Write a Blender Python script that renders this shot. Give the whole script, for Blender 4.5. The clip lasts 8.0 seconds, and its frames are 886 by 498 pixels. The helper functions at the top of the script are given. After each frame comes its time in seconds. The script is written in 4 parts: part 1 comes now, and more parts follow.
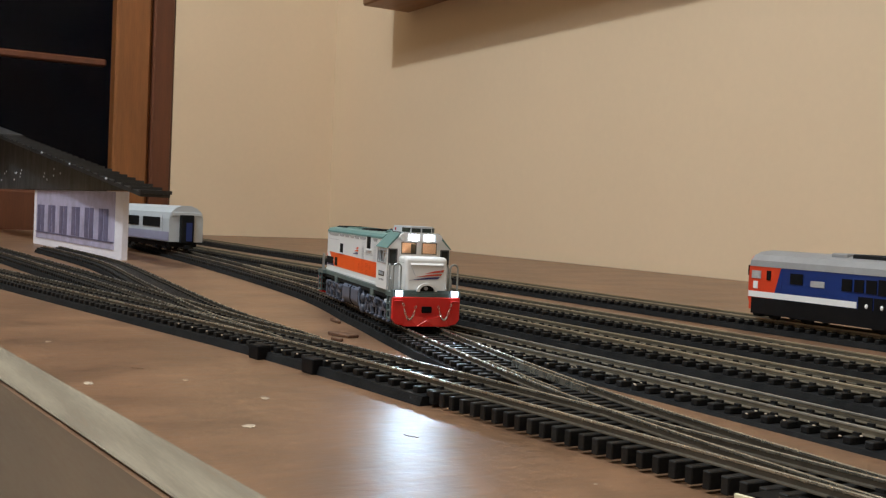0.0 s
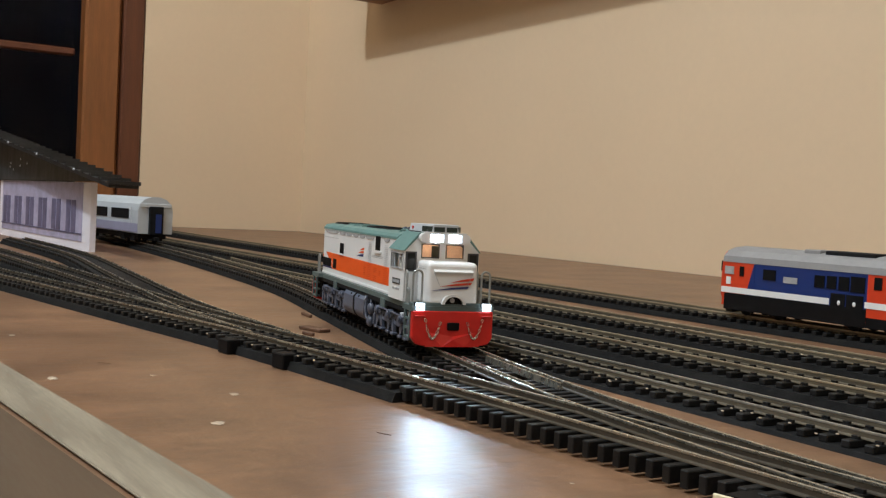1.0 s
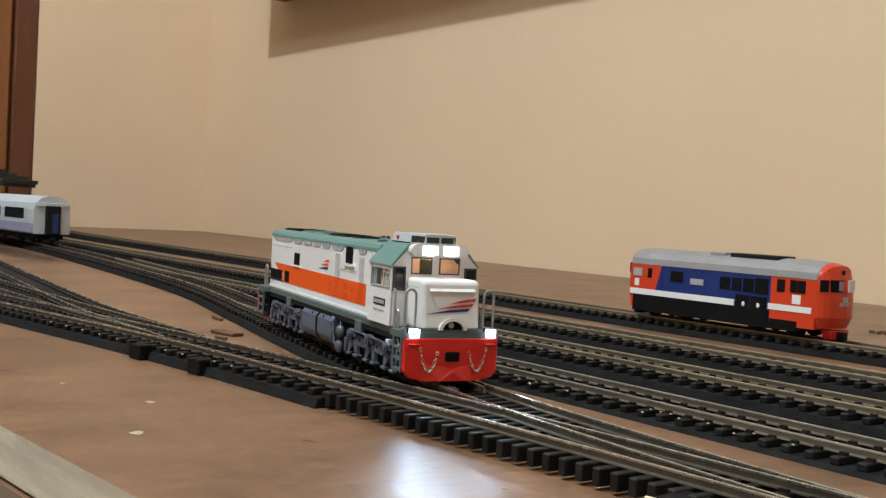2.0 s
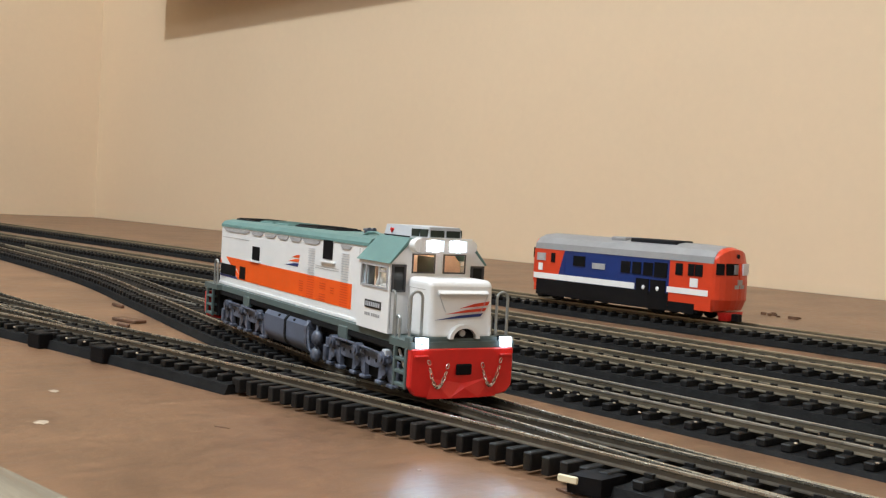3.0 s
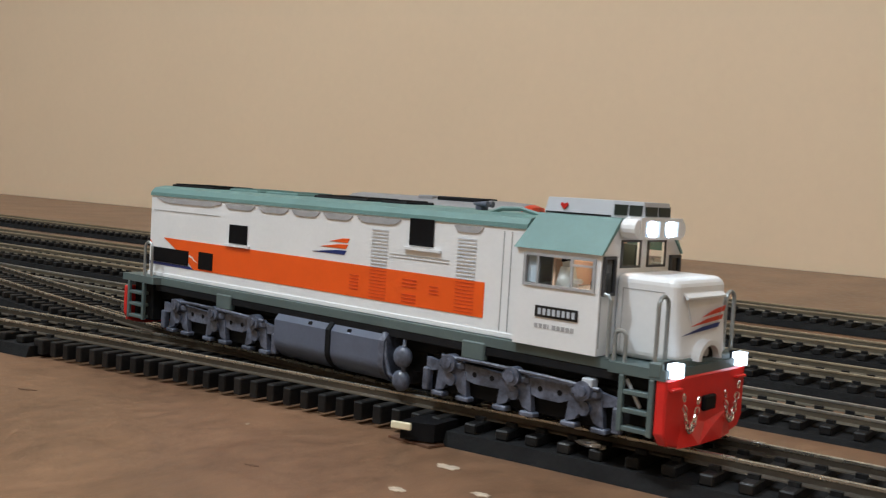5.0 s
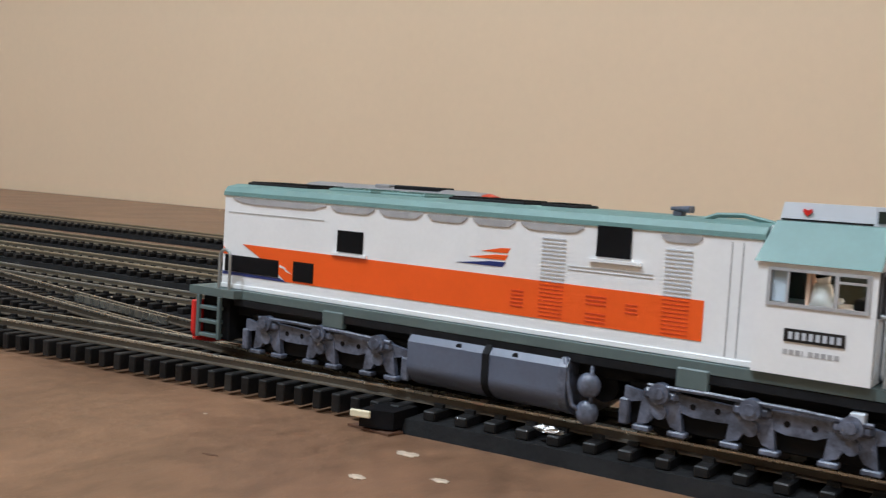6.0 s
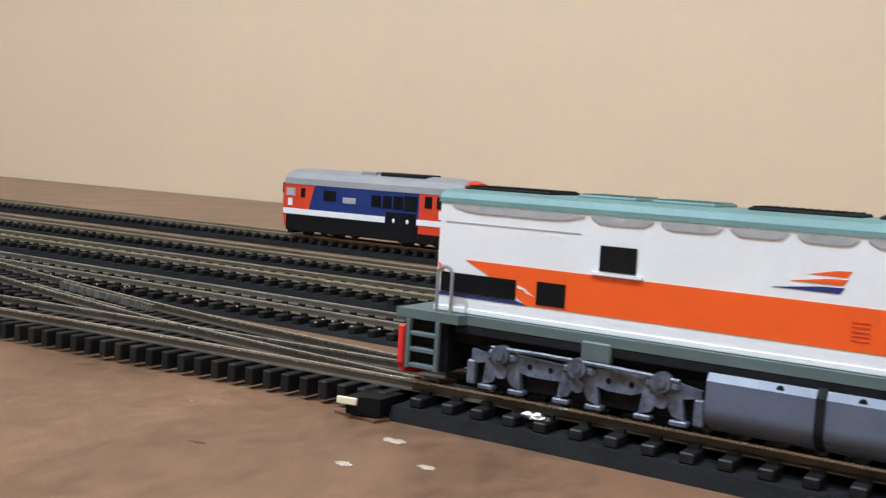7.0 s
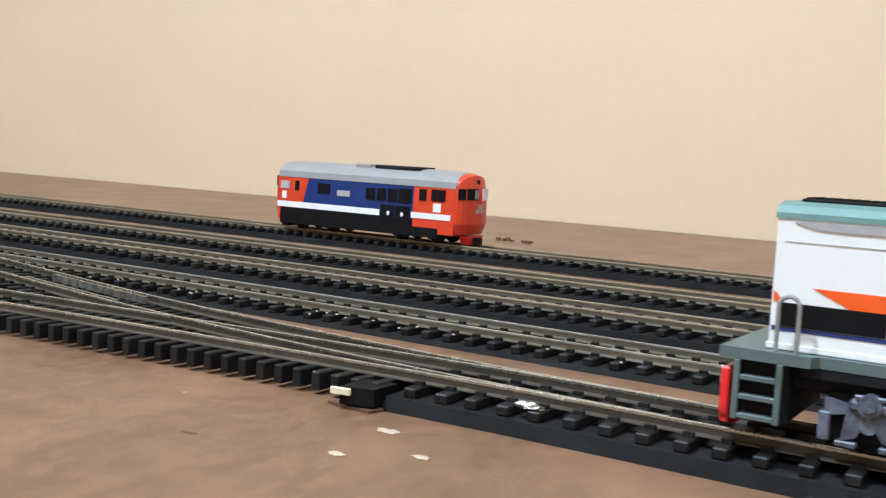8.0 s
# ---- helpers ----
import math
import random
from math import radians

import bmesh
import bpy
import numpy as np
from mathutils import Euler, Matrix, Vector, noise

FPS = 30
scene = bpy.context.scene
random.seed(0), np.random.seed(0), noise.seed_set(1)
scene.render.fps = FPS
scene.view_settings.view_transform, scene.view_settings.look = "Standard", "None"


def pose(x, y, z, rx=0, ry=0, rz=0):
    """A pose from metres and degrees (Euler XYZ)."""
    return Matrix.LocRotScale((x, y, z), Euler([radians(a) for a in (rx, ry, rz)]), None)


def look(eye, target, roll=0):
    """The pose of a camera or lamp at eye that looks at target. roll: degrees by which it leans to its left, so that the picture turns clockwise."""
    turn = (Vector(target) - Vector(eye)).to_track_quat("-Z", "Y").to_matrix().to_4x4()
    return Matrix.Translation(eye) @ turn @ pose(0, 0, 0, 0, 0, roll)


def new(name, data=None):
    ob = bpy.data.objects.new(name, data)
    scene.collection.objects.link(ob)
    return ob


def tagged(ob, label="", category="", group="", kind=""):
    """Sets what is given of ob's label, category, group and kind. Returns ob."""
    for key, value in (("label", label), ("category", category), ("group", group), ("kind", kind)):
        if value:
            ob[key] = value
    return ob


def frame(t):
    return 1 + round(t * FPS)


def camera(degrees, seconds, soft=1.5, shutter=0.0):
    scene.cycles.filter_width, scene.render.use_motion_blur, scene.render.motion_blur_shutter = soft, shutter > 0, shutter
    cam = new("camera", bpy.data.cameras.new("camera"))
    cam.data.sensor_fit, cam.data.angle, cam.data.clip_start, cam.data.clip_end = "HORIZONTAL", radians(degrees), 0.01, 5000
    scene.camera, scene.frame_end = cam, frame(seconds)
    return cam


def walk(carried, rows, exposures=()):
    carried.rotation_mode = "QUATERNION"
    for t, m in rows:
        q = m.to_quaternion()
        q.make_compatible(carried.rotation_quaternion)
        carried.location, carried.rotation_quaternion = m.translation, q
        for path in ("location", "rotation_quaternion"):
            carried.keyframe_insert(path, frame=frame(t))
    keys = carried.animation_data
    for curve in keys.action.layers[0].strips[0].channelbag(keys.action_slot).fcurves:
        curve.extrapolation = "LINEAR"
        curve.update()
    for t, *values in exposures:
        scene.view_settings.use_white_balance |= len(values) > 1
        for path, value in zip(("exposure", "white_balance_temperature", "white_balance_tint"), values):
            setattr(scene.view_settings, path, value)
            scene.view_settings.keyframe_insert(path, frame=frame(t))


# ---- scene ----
cam = camera(46.2, 8.0, 1.25, 0.2)
PATH = [
    (0, (0.023, 0.059, 0.061), (-1.704, 1.066, -0.004), 2.5),
    (0.5, (0.023, 0.059, 0.061), (-1.691, 1.086, -0.008), 2.7),
    (1, (0.018, 0.061, 0.061), (-1.68, 1.115, -0.014), 2.9),
    (2.5, (0.012, 0.054, 0.062), (-1.512, 1.346, -0.005), 3.2),
    (3, (0.011, 0.053, 0.061), (-1.455, 1.411, -0.02), 3.2),
    (3.5, (0.007, 0.051, 0.059), (-1.377, 1.492, -0.032), 2.9),
    (4, (0.004, 0.052, 0.058), (-1.295, 1.568, -0.046), 2.9),
    (5.5, (0.003, 0.049, 0.056), (-1.119, 1.7, -0.076), 3.5),
    (6, (0.003, 0.049, 0.056), (-1.091, 1.717, -0.083), 3.4),
    (6.5, (0.003, 0.05, 0.055), (-1.073, 1.729, -0.097), 3.5),
    (7, (0.003, 0.049, 0.056), (-1.068, 1.731, -0.106), 3.5),
    (7.5, (0.003, 0.049, 0.056), (-1.064, 1.733, -0.11), 3.5),
    (8, (0.003, 0.05, 0.055), (-1.059, 1.735, -0.118), 3.3),
]
EXPOSURES = [(0.0, 0.0, 5700, 4), (1.0, 0.02, 5700, 4), (2.5, 0.31, 5650, 4), (3.0, 0.40, 5600, 4), (3.5, -0.12, 5850, 4), (4.2, -0.16, 5800, 5), (5.5, 0.10, 5350, 5), (6.5, 0.25, 5250, 8), (7.2, 0.57, 5100, 5), (8.0, 0.80, 5050, 3)]
walk(cam, [(t, look(eye, target, roll)) for t, eye, target, roll in PATH], EXPOSURES)

# ---- world, lamps ----
world = bpy.data.worlds.new("night_room")
scene.world = world
world.use_nodes = True
world.node_tree.nodes["Background"].inputs[0].default_value = (0.02, 0.022, 0.03, 1)
world.node_tree.nodes["Background"].inputs[1].default_value = 0.15
RAIL = 0.0078
WALL_Y, WALL_X = 0.97, -2.03
LAMP = (-0.75, -0.52, 1.86)
bulb = bpy.data.lights.new("ceiling_bulb", "POINT")
bulb.energy, bulb.color, bulb.shadow_soft_size = 111, (1.0, 0.975, 0.925), 0.045
new("ceiling_bulb", bulb).location = LAMP
# Added soft fill without a fixture; brightens the near right of the table.
fill_lamp = bpy.data.lights.new("fill_area", "AREA")
fill_lamp.shape, fill_lamp.size, fill_lamp.size_y, fill_lamp.energy, fill_lamp.color = "RECTANGLE", 1.2, 0.25, 13, (0.97, 0.985, 1.0)
new("fill_area", fill_lamp).matrix_world = look((0.5, -0.9, 1.84), (0.1, 0.2, 0.0))


# ---- materials ----
def material(name, colour, rough=0.5, metal=0.0, vary=0.12, scale=60.0, bump=0.15, grain=400.0, coat=0.0, dirt=None, stretch=(1, 1, 1), island=0.0, spec=0.5):
    m = bpy.data.materials.new(name)
    m.use_nodes = True
    nt = m.node_tree
    b = nt.nodes["Principled BSDF"]
    b.inputs["Metallic"].default_value = metal
    b.inputs["Specular IOR Level"].default_value = spec
    b.inputs["Coat Weight"].default_value = coat
    b.inputs["Coat Roughness"].default_value = 0.12
    tc = nt.nodes.new("ShaderNodeTexCoord")
    mp = nt.nodes.new("ShaderNodeMapping")
    mp.inputs["Scale"].default_value = stretch
    nt.links.new(tc.outputs["Object"], mp.inputs[0])
    big = nt.nodes.new("ShaderNodeTexNoise")
    big.inputs["Scale"].default_value, big.inputs["Detail"].default_value = scale, 5
    nt.links.new(mp.outputs[0], big.inputs[0])
    fine = nt.nodes.new("ShaderNodeTexNoise")
    fine.inputs["Scale"].default_value, fine.inputs["Detail"].default_value = grain, 4
    nt.links.new(mp.outputs[0], fine.inputs[0])
    ramp = nt.nodes.new("ShaderNodeValToRGB")
    lo = tuple(c * (1 - vary) for c in colour)
    hi = tuple(min(1, c * (1 + vary)) for c in colour)
    ramp.color_ramp.elements[0].position, ramp.color_ramp.elements[0].color = 0.3, (*(dirt or lo), 1)
    ramp.color_ramp.elements[1].position, ramp.color_ramp.elements[1].color = 0.7, (*hi, 1)
    if dirt:
        e = ramp.color_ramp.elements.new(0.42)
        e.color = (*lo, 1)
    mix = nt.nodes.new("ShaderNodeMix")
    mix.inputs[0].default_value = 0.35
    nt.links.new(big.outputs[0], mix.inputs[2])
    nt.links.new(fine.outputs[0], mix.inputs[3])
    nt.links.new(mix.outputs[0], ramp.inputs[0])
    col = ramp.outputs[0]
    if island:
        info = nt.nodes.new("ShaderNodeObjectInfo")
        hsv = nt.nodes.new("ShaderNodeHueSaturation")
        mr = nt.nodes.new("ShaderNodeMapRange")
        mr.inputs[3].default_value, mr.inputs[4].default_value = 1 - island, 1 + island
        nt.links.new(info.outputs["Random"], mr.inputs[0])
        nt.links.new(mr.outputs[0], hsv.inputs["Value"])
        nt.links.new(col, hsv.inputs["Color"])
        col = hsv.outputs[0]
    nt.links.new(col, b.inputs["Base Color"])
    rr = nt.nodes.new("ShaderNodeMapRange")
    rr.inputs[3].default_value, rr.inputs[4].default_value = max(0.03, rough - 0.1), min(1, rough + 0.12)
    nt.links.new(fine.outputs[0], rr.inputs[0])
    nt.links.new(rr.outputs[0], b.inputs["Roughness"])
    if bump:
        bp = nt.nodes.new("ShaderNodeBump")
        bp.inputs["Strength"].default_value, bp.inputs["Distance"].default_value = bump, 0.0006
        nt.links.new(mix.outputs[0], bp.inputs["Height"])
        nt.links.new(bp.outputs[0], b.inputs["Normal"])
    return m


def glowing(name, colour, strength):
    m = bpy.data.materials.new(name)
    m.use_nodes = True
    b = m.node_tree.nodes["Principled BSDF"]
    b.inputs["Base Color"].default_value = (0.9, 0.9, 0.9, 1)
    b.inputs["Emission Color"].default_value = (*colour, 1)
    b.inputs["Emission Strength"].default_value = strength
    return m


def glass(name, tint=(0.9, 0.95, 0.95)):
    m = bpy.data.materials.new(name)
    m.use_nodes = True
    b = m.node_tree.nodes["Principled BSDF"]
    b.inputs["Base Color"].default_value = (*tint, 1)
    b.inputs["Transmission Weight"].default_value = 1.0
    b.inputs["Roughness"].default_value = 0.03
    b.inputs["IOR"].default_value = 1.1
    b.inputs["Specular IOR Level"].default_value = 0.2
    return m


PLASTER = material("cream_wall_paint", (0.69, 0.545, 0.372), 0.7, vary=0.035, scale=3.0, bump=0.10, grain=120)
TABLE = material("brown_sheet_table", (0.198, 0.112, 0.062), 0.40, vary=0.30, scale=26, bump=1.0, grain=230, coat=0.0, dirt=(0.098, 0.054, 0.030), stretch=(1, 0.55, 1))
BOARD = material("dull_brown_board", (0.074, 0.048, 0.026), 0.55, vary=0.3, scale=6, bump=0.15, grain=90, stretch=(1, 9, 1))
STRIP = material("bare_wood_strip", (0.255, 0.222, 0.165), 0.6, vary=0.25, scale=14, bump=0.3, grain=120, stretch=(1, 10, 1), dirt=(0.20, 0.15, 0.10))
# Lit copy of the window wood: lamp light on the stile is in its colour.
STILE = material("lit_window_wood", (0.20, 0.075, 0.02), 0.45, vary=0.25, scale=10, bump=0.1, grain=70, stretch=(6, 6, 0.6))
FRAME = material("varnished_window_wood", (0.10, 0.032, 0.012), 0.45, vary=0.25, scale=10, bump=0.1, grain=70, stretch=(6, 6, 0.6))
SHELF = material("varnished_shelf_wood", (0.24, 0.12, 0.05), 0.45, vary=0.2, scale=8, bump=0.1, grain=60, stretch=(0.6, 6, 6))
FLOOR = material("floor_tile_grey", (0.32, 0.29, 0.26), 0.4, scale=4)
CEIL = material("ceiling_white", (0.75, 0.72, 0.66), 0.8, scale=3)
NIGHT = material("night_dark", (0.003, 0.003, 0.004), 0.95, scale=3, spec=0.0)
FOAM = material("black_foam", (0.013, 0.013, 0.0135), 0.95, vary=0.35, scale=140, bump=0.6, grain=900, spec=0.08)
SLEEPER = material("black_sleeper_plastic", (0.011, 0.0108, 0.011), 0.5, vary=0.4, scale=200, bump=0.3, grain=1200, island=0.3, spec=0.2)
RAILMAT = material("nickel_rail", (0.46, 0.44, 0.38), 0.26, metal=0.85, vary=0.12, scale=30, bump=0.02, grain=300, dirt=(0.30, 0.275, 0.22))
WEB = material("oxidised_rail_side", (0.058, 0.047, 0.033), 0.5, metal=0.3, vary=0.3, scale=60, bump=0.05, grain=500)
RUSTWEB = material("dull_rail_side", (0.115, 0.097, 0.068), 0.5, metal=0.3, vary=0.25, scale=50, bump=0.05, grain=500)
PALERAIL = material("pale_worn_rail", (0.36, 0.345, 0.305), 0.34, metal=0.6, vary=0.2, scale=40, bump=0.05, grain=400, dirt=(0.18, 0.165, 0.13))
RUSTY = material("dull_far_rail", (0.36, 0.30, 0.205), 0.45, metal=0.45, vary=0.15, scale=50, bump=0.04, grain=500, dirt=(0.17, 0.135, 0.085))
WHITE = material("white_body_paint", (0.80, 0.81, 0.82), 0.34, vary=0.04, scale=90, bump=0.05, grain=900, coat=0.15)
TEAL = material("teal_roof_paint", (0.125, 0.225, 0.215), 0.5, vary=0.10, scale=110, bump=0.1, grain=900)
TEALD = material("grey_green_sill_paint", (0.088, 0.120, 0.119), 0.5, vary=0.12, scale=110, bump=0.1, grain=900)
# Shaded copy of the orange band paint, for louvre and grille lines.
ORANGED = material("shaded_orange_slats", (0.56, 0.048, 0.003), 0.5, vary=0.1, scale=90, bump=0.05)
ORANGE = material("orange_band_paint", (0.78, 0.098, 0.002), 0.42, vary=0.05, scale=90, bump=0.05, grain=900)
NAVY = material("navy_paint", (0.018, 0.032, 0.16), 0.4, vary=0.1, scale=90, bump=0.05)
BLUE = material("blue_body_paint", (0.008, 0.027, 0.15), 0.36, vary=0.1, scale=80, bump=0.05)
RED = material("red_pilot_paint", (0.62, 0.016, 0.012), 0.33, vary=0.12, scale=120, bump=0.08, coat=0.2)
REDOR = material("red_orange_paint", (0.56, 0.046, 0.012), 0.34, vary=0.06, scale=90, bump=0.05)
BLACK = material("black_matt", (0.005, 0.005, 0.006), 0.6, vary=0.3, scale=150, bump=0.1, spec=0.12)
DARK = material("dark_underframe", (0.009, 0.0095, 0.011), 0.7, vary=0.3, scale=200, bump=0.2, spec=0.15)
BOGIE = material("blue_grey_bogie_paint", (0.108, 0.122, 0.168), 0.38, vary=0.5, scale=260, bump=0.5, grain=1100, dirt=(0.03, 0.032, 0.04))
TANKM = material("blue_grey_tank_paint", (0.092, 0.110, 0.158), 0.42, vary=0.12, scale=150, bump=0.08, grain=1200)
WIRE = material("grey_handrail_wire", (0.34, 0.36, 0.36), 0.35, metal=0.5, scale=200, bump=0.05)
GREYROOF = material("grey_roof_paint", (0.25, 0.25, 0.258), 0.5, vary=0.1, scale=90, bump=0.1)
POD = material("pale_grey_paint", (0.52, 0.55, 0.60), 0.4, vary=0.05, scale=100, bump=0.05)
GRIME = material("grey_lip_paint", (0.36, 0.36, 0.37), 0.6, vary=0.2, scale=300, bump=0.1)
# Card and print are paler and more violet, with headlight glow in the colour.
CARD = material("lit_white_card", (0.82, 0.81, 0.90), 0.6, vary=0.06, scale=40, bump=0.05)
PRINT = material("grey_violet_print", (0.40, 0.38, 0.54), 0.6, vary=0.25, scale=60, bump=0.05)
PRINTD = material("dark_violet_print", (0.13, 0.12, 0.21), 0.6, vary=0.35, scale=70, bump=0.05)
GABLE = material("streaked_grey_tin", (0.045, 0.046, 0.048), 0.4, metal=0.3, vary=0.7, scale=45, bump=0.3, grain=300, stretch=(3, 1, 0.5))
TIN = material("dark_corrugated_tin", (0.028, 0.029, 0.031), 0.42, metal=0.3, vary=0.4, scale=30, bump=0.3, grain=260)
COACH = material("pale_coach_paint", (0.50, 0.53, 0.56), 0.42, vary=0.06, scale=90, bump=0.05)
LILAC = material("lilac_coach_band", (0.30, 0.30, 0.42), 0.42, vary=0.08, scale=90, bump=0.05)
CHIP = material("bare_white_chip", (0.46, 0.38, 0.29), 0.8, vary=0.3, scale=300, bump=0.4, grain=900)
TAG = material("cream_tag", (0.72, 0.66, 0.46), 0.6, vary=0.06, scale=200, bump=0.05)
FOIL = material("crumpled_foil", (0.50, 0.49, 0.47), 0.32, metal=1.0, vary=0.1, scale=400, bump=1.0, grain=700)
BROWN = material("brown_scrap", (0.11, 0.055, 0.03), 0.6, vary=0.3, scale=200, bump=0.3)
SKIN = material("figure_white", (0.70, 0.66, 0.62), 0.6, vary=0.05, scale=200)
PLATE = material("black_plate", (0.008, 0.008, 0.009), 0.4, vary=0.1, scale=200)
GLASS = glass("cab_glass")
NIGHTGLASS = glass("window_glass", (0.95, 0.97, 1.0))
HEAD = glowing("headlight_glow", (0.74, 0.87, 1.0), 2500)
DITCH = glowing("buffer_light_glow", (0.76, 0.88, 1.0), 3400)
SIDELENS = glowing("side_lens_glow", (0.86, 0.93, 1.0), 3.5)
# Emission standing in for the glare around the two headlights.
PLATEGLOW = glowing("headlight_glare_glow", (0.84, 0.92, 1.0), 5)
# Emission for an added strip that brightens the cab inside.
CABFILL = glowing("warm_cab_glow", (1.0, 0.66, 0.42), 34)
TAN = material("tan_cab_lining", (0.62, 0.40, 0.28), 0.6, vary=0.15, scale=120)
GREENDARK = material("dark_green_plate", (0.012, 0.022, 0.016), 0.5, vary=0.2, scale=120)
SMOKED = material("dark_window_glass", (0.02, 0.022, 0.022), 0.08, vary=0.1, scale=80, bump=0.0)
CHROME = material("bright_chain_metal", (0.72, 0.70, 0.66), 0.22, metal=1.0, vary=0.1, scale=300, bump=0.05)
RIM = material("dark_window_rubber", (0.05, 0.05, 0.055), 0.6, vary=0.2, scale=200)


# ---- mesh helpers ----
def part(name, bm, mat, parent=None, label="", smooth=False):
    me = bpy.data.meshes.new(name)
    bmesh.ops.recalc_face_normals(bm, faces=bm.faces)
    bm.to_mesh(me)
    bm.free()
    me.materials.append(mat)
    if smooth:
        me.shade_smooth()
    ob = new(name, me)
    ob.parent = parent
    if label:
        ob["label"] = label
    return ob


def empty(name, m=None):
    ob = new(name)
    ob.empty_display_size = 0.02
    if m is not None:
        ob.matrix_basis = m
    return ob


def box(bm, x0, x1, y0, y1, z0, z1, bevel=0.0, seg=1):
    r = bmesh.ops.create_cube(bm, size=1)
    vs = r["verts"]
    for v in vs:
        v.co = Vector(((x0 + x1) / 2 + v.co.x * (x1 - x0), (y0 + y1) / 2 + v.co.y * (y1 - y0), (z0 + z1) / 2 + v.co.z * (z1 - z0)))
    if bevel:
        es = list({e for v in vs for e in v.link_edges})
        bmesh.ops.bevel(bm, geom=es, offset=bevel, segments=seg, affect="EDGES", profile=0.5)
    return bm


def prism(bm, outline, axis, lo, hi):
    """Extrudes an outline: along x the pairs are (y, z), along y (x, z), along z (x, y)."""
    def at(a, b, c):
        return {"x": (c, a, b), "y": (a, c, b), "z": (a, b, c)}[axis]
    one = [bm.verts.new(at(a, b, lo)) for a, b in outline]
    two = [bm.verts.new(at(a, b, hi)) for a, b in outline]
    n = len(outline)
    bm.faces.new(one), bm.faces.new(two[::-1])
    for i in range(n):
        bm.faces.new((one[i], one[(i + 1) % n], two[(i + 1) % n], two[i]))
    return bm


def cyl(bm, c, axis, r, length, n=16, r2=None):
    turn = {"x": Euler((0, radians(90), 0)), "y": Euler((radians(90), 0, 0)), "z": Euler((0, 0, 0))}[axis].to_matrix().to_4x4()
    bmesh.ops.create_cone(bm, cap_ends=True, segments=n, radius1=r, radius2=r if r2 is None else r2, depth=length, matrix=Matrix.Translation(c) @ turn)
    return bm


def ball(bm, c, r, squash=(1, 1, 1), u=12, v=8):
    bmesh.ops.create_uvsphere(bm, u_segments=u, v_segments=v, radius=r, matrix=Matrix.Translation(c) @ Matrix.Diagonal((*squash, 1)))
    return bm


def wire(bm, points, r, n=8):
    points = [Vector(p) for p in points]
    rings = []
    for i, p in enumerate(points):
        d = (points[min(i + 1, len(points) - 1)] - points[max(i - 1, 0)]).normalized()
        a = d.orthogonal().normalized() if not rings else (side - d * side.dot(d)).normalized()
        side = a
        b = d.cross(a)
        rings.append([bm.verts.new(p + (a * math.cos(2 * math.pi * k / n) + b * math.sin(2 * math.pi * k / n)) * r) for k in range(n)])
    for one, two in zip(rings, rings[1:]):
        for k in range(n):
            bm.faces.new((one[k], one[(k + 1) % n], two[(k + 1) % n], two[k]))
    bm.faces.new(rings[0][::-1]), bm.faces.new(rings[-1])
    return bm


def rounded(half, z0, z1, r, steps=4):
    """A (y, z) outline with rounded upper corners."""
    out = [(-half, z0), (half, z0)]
    for s, a0 in ((1, 0), (-1, 90)):
        for k in range(steps + 1):
            a = radians(a0 + 90 * k / steps)
            out.append((s * (half - r) + r * math.cos(a), z1 - r + r * math.sin(a)))
    return out


def mm(bm):
    bmesh.ops.scale(bm, vec=(0.001, 0.001, 0.001), verts=bm.verts)
    return bm


B = bmesh.new


# ---- the room ----
def slab(name, mat, *dims, label="", bevel=0.0, category=""):
    return tagged(part(name, box(B(), *dims, bevel=bevel), mat, None), label, category, "", "structure")


R1, F0 = 1.6, -2.6   # right end and near end of the room
slab("floor", FLOOR, WALL_X - 0.2, R1, F0, WALL_Y + 0.15, -0.80, -0.75, label="plain grey tiled floor of the room", category="floor")
slab("ceiling", CEIL, WALL_X - 0.2, R1, F0, WALL_Y + 0.15, 1.9, 1.95, label="plain off-white room ceiling", category="ceiling")
slab("wall_north", PLASTER, WALL_X - 0.15, R1, WALL_Y, WALL_Y + 0.15, -0.75, 1.9, label="cream painted plaster wall behind the railway table", category="wall")
slab("wall_east", PLASTER, R1, R1 + 0.15, F0, WALL_Y, -0.75, 1.9, label="cream painted plaster side wall", category="wall")
slab("wall_south", PLASTER, WALL_X - 0.15, R1, F0 - 0.15, F0, -0.75, 1.9, label="cream painted plaster wall facing the table", category="wall")
WIN0, WIN1, SILL, HEADZ = -0.75, 0.625, -0.02, 1.45   # window opening in the west wall
wall = B()
box(wall, WALL_X - 0.15, WALL_X, WIN1, WALL_Y, -0.75, 1.9)
box(wall, WALL_X - 0.15, WALL_X, F0, WIN0, -0.75, 1.9)
box(wall, WALL_X - 0.15, WALL_X, WIN0, WIN1, -0.75, SILL)
box(wall, WALL_X - 0.15, WALL_X, WIN0, WIN1, HEADZ, 1.9)
tagged(part("wall_west", wall, PLASTER), "cream painted plaster wall with a large window opening", "wall", "", "structure")
win = tagged(empty("window_1"), "dark night window in a varnished reddish-brown wooden frame", "window", "", "structure")
fr = B()
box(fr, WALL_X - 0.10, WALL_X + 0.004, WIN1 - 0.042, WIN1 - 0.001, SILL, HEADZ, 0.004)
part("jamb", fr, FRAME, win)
part("jamb", box(B(), WALL_X - 0.10, WALL_X + 0.012, WIN0 + 0.001, WIN0 + 0.042, SILL, HEADZ, 0.004), FRAME, win)
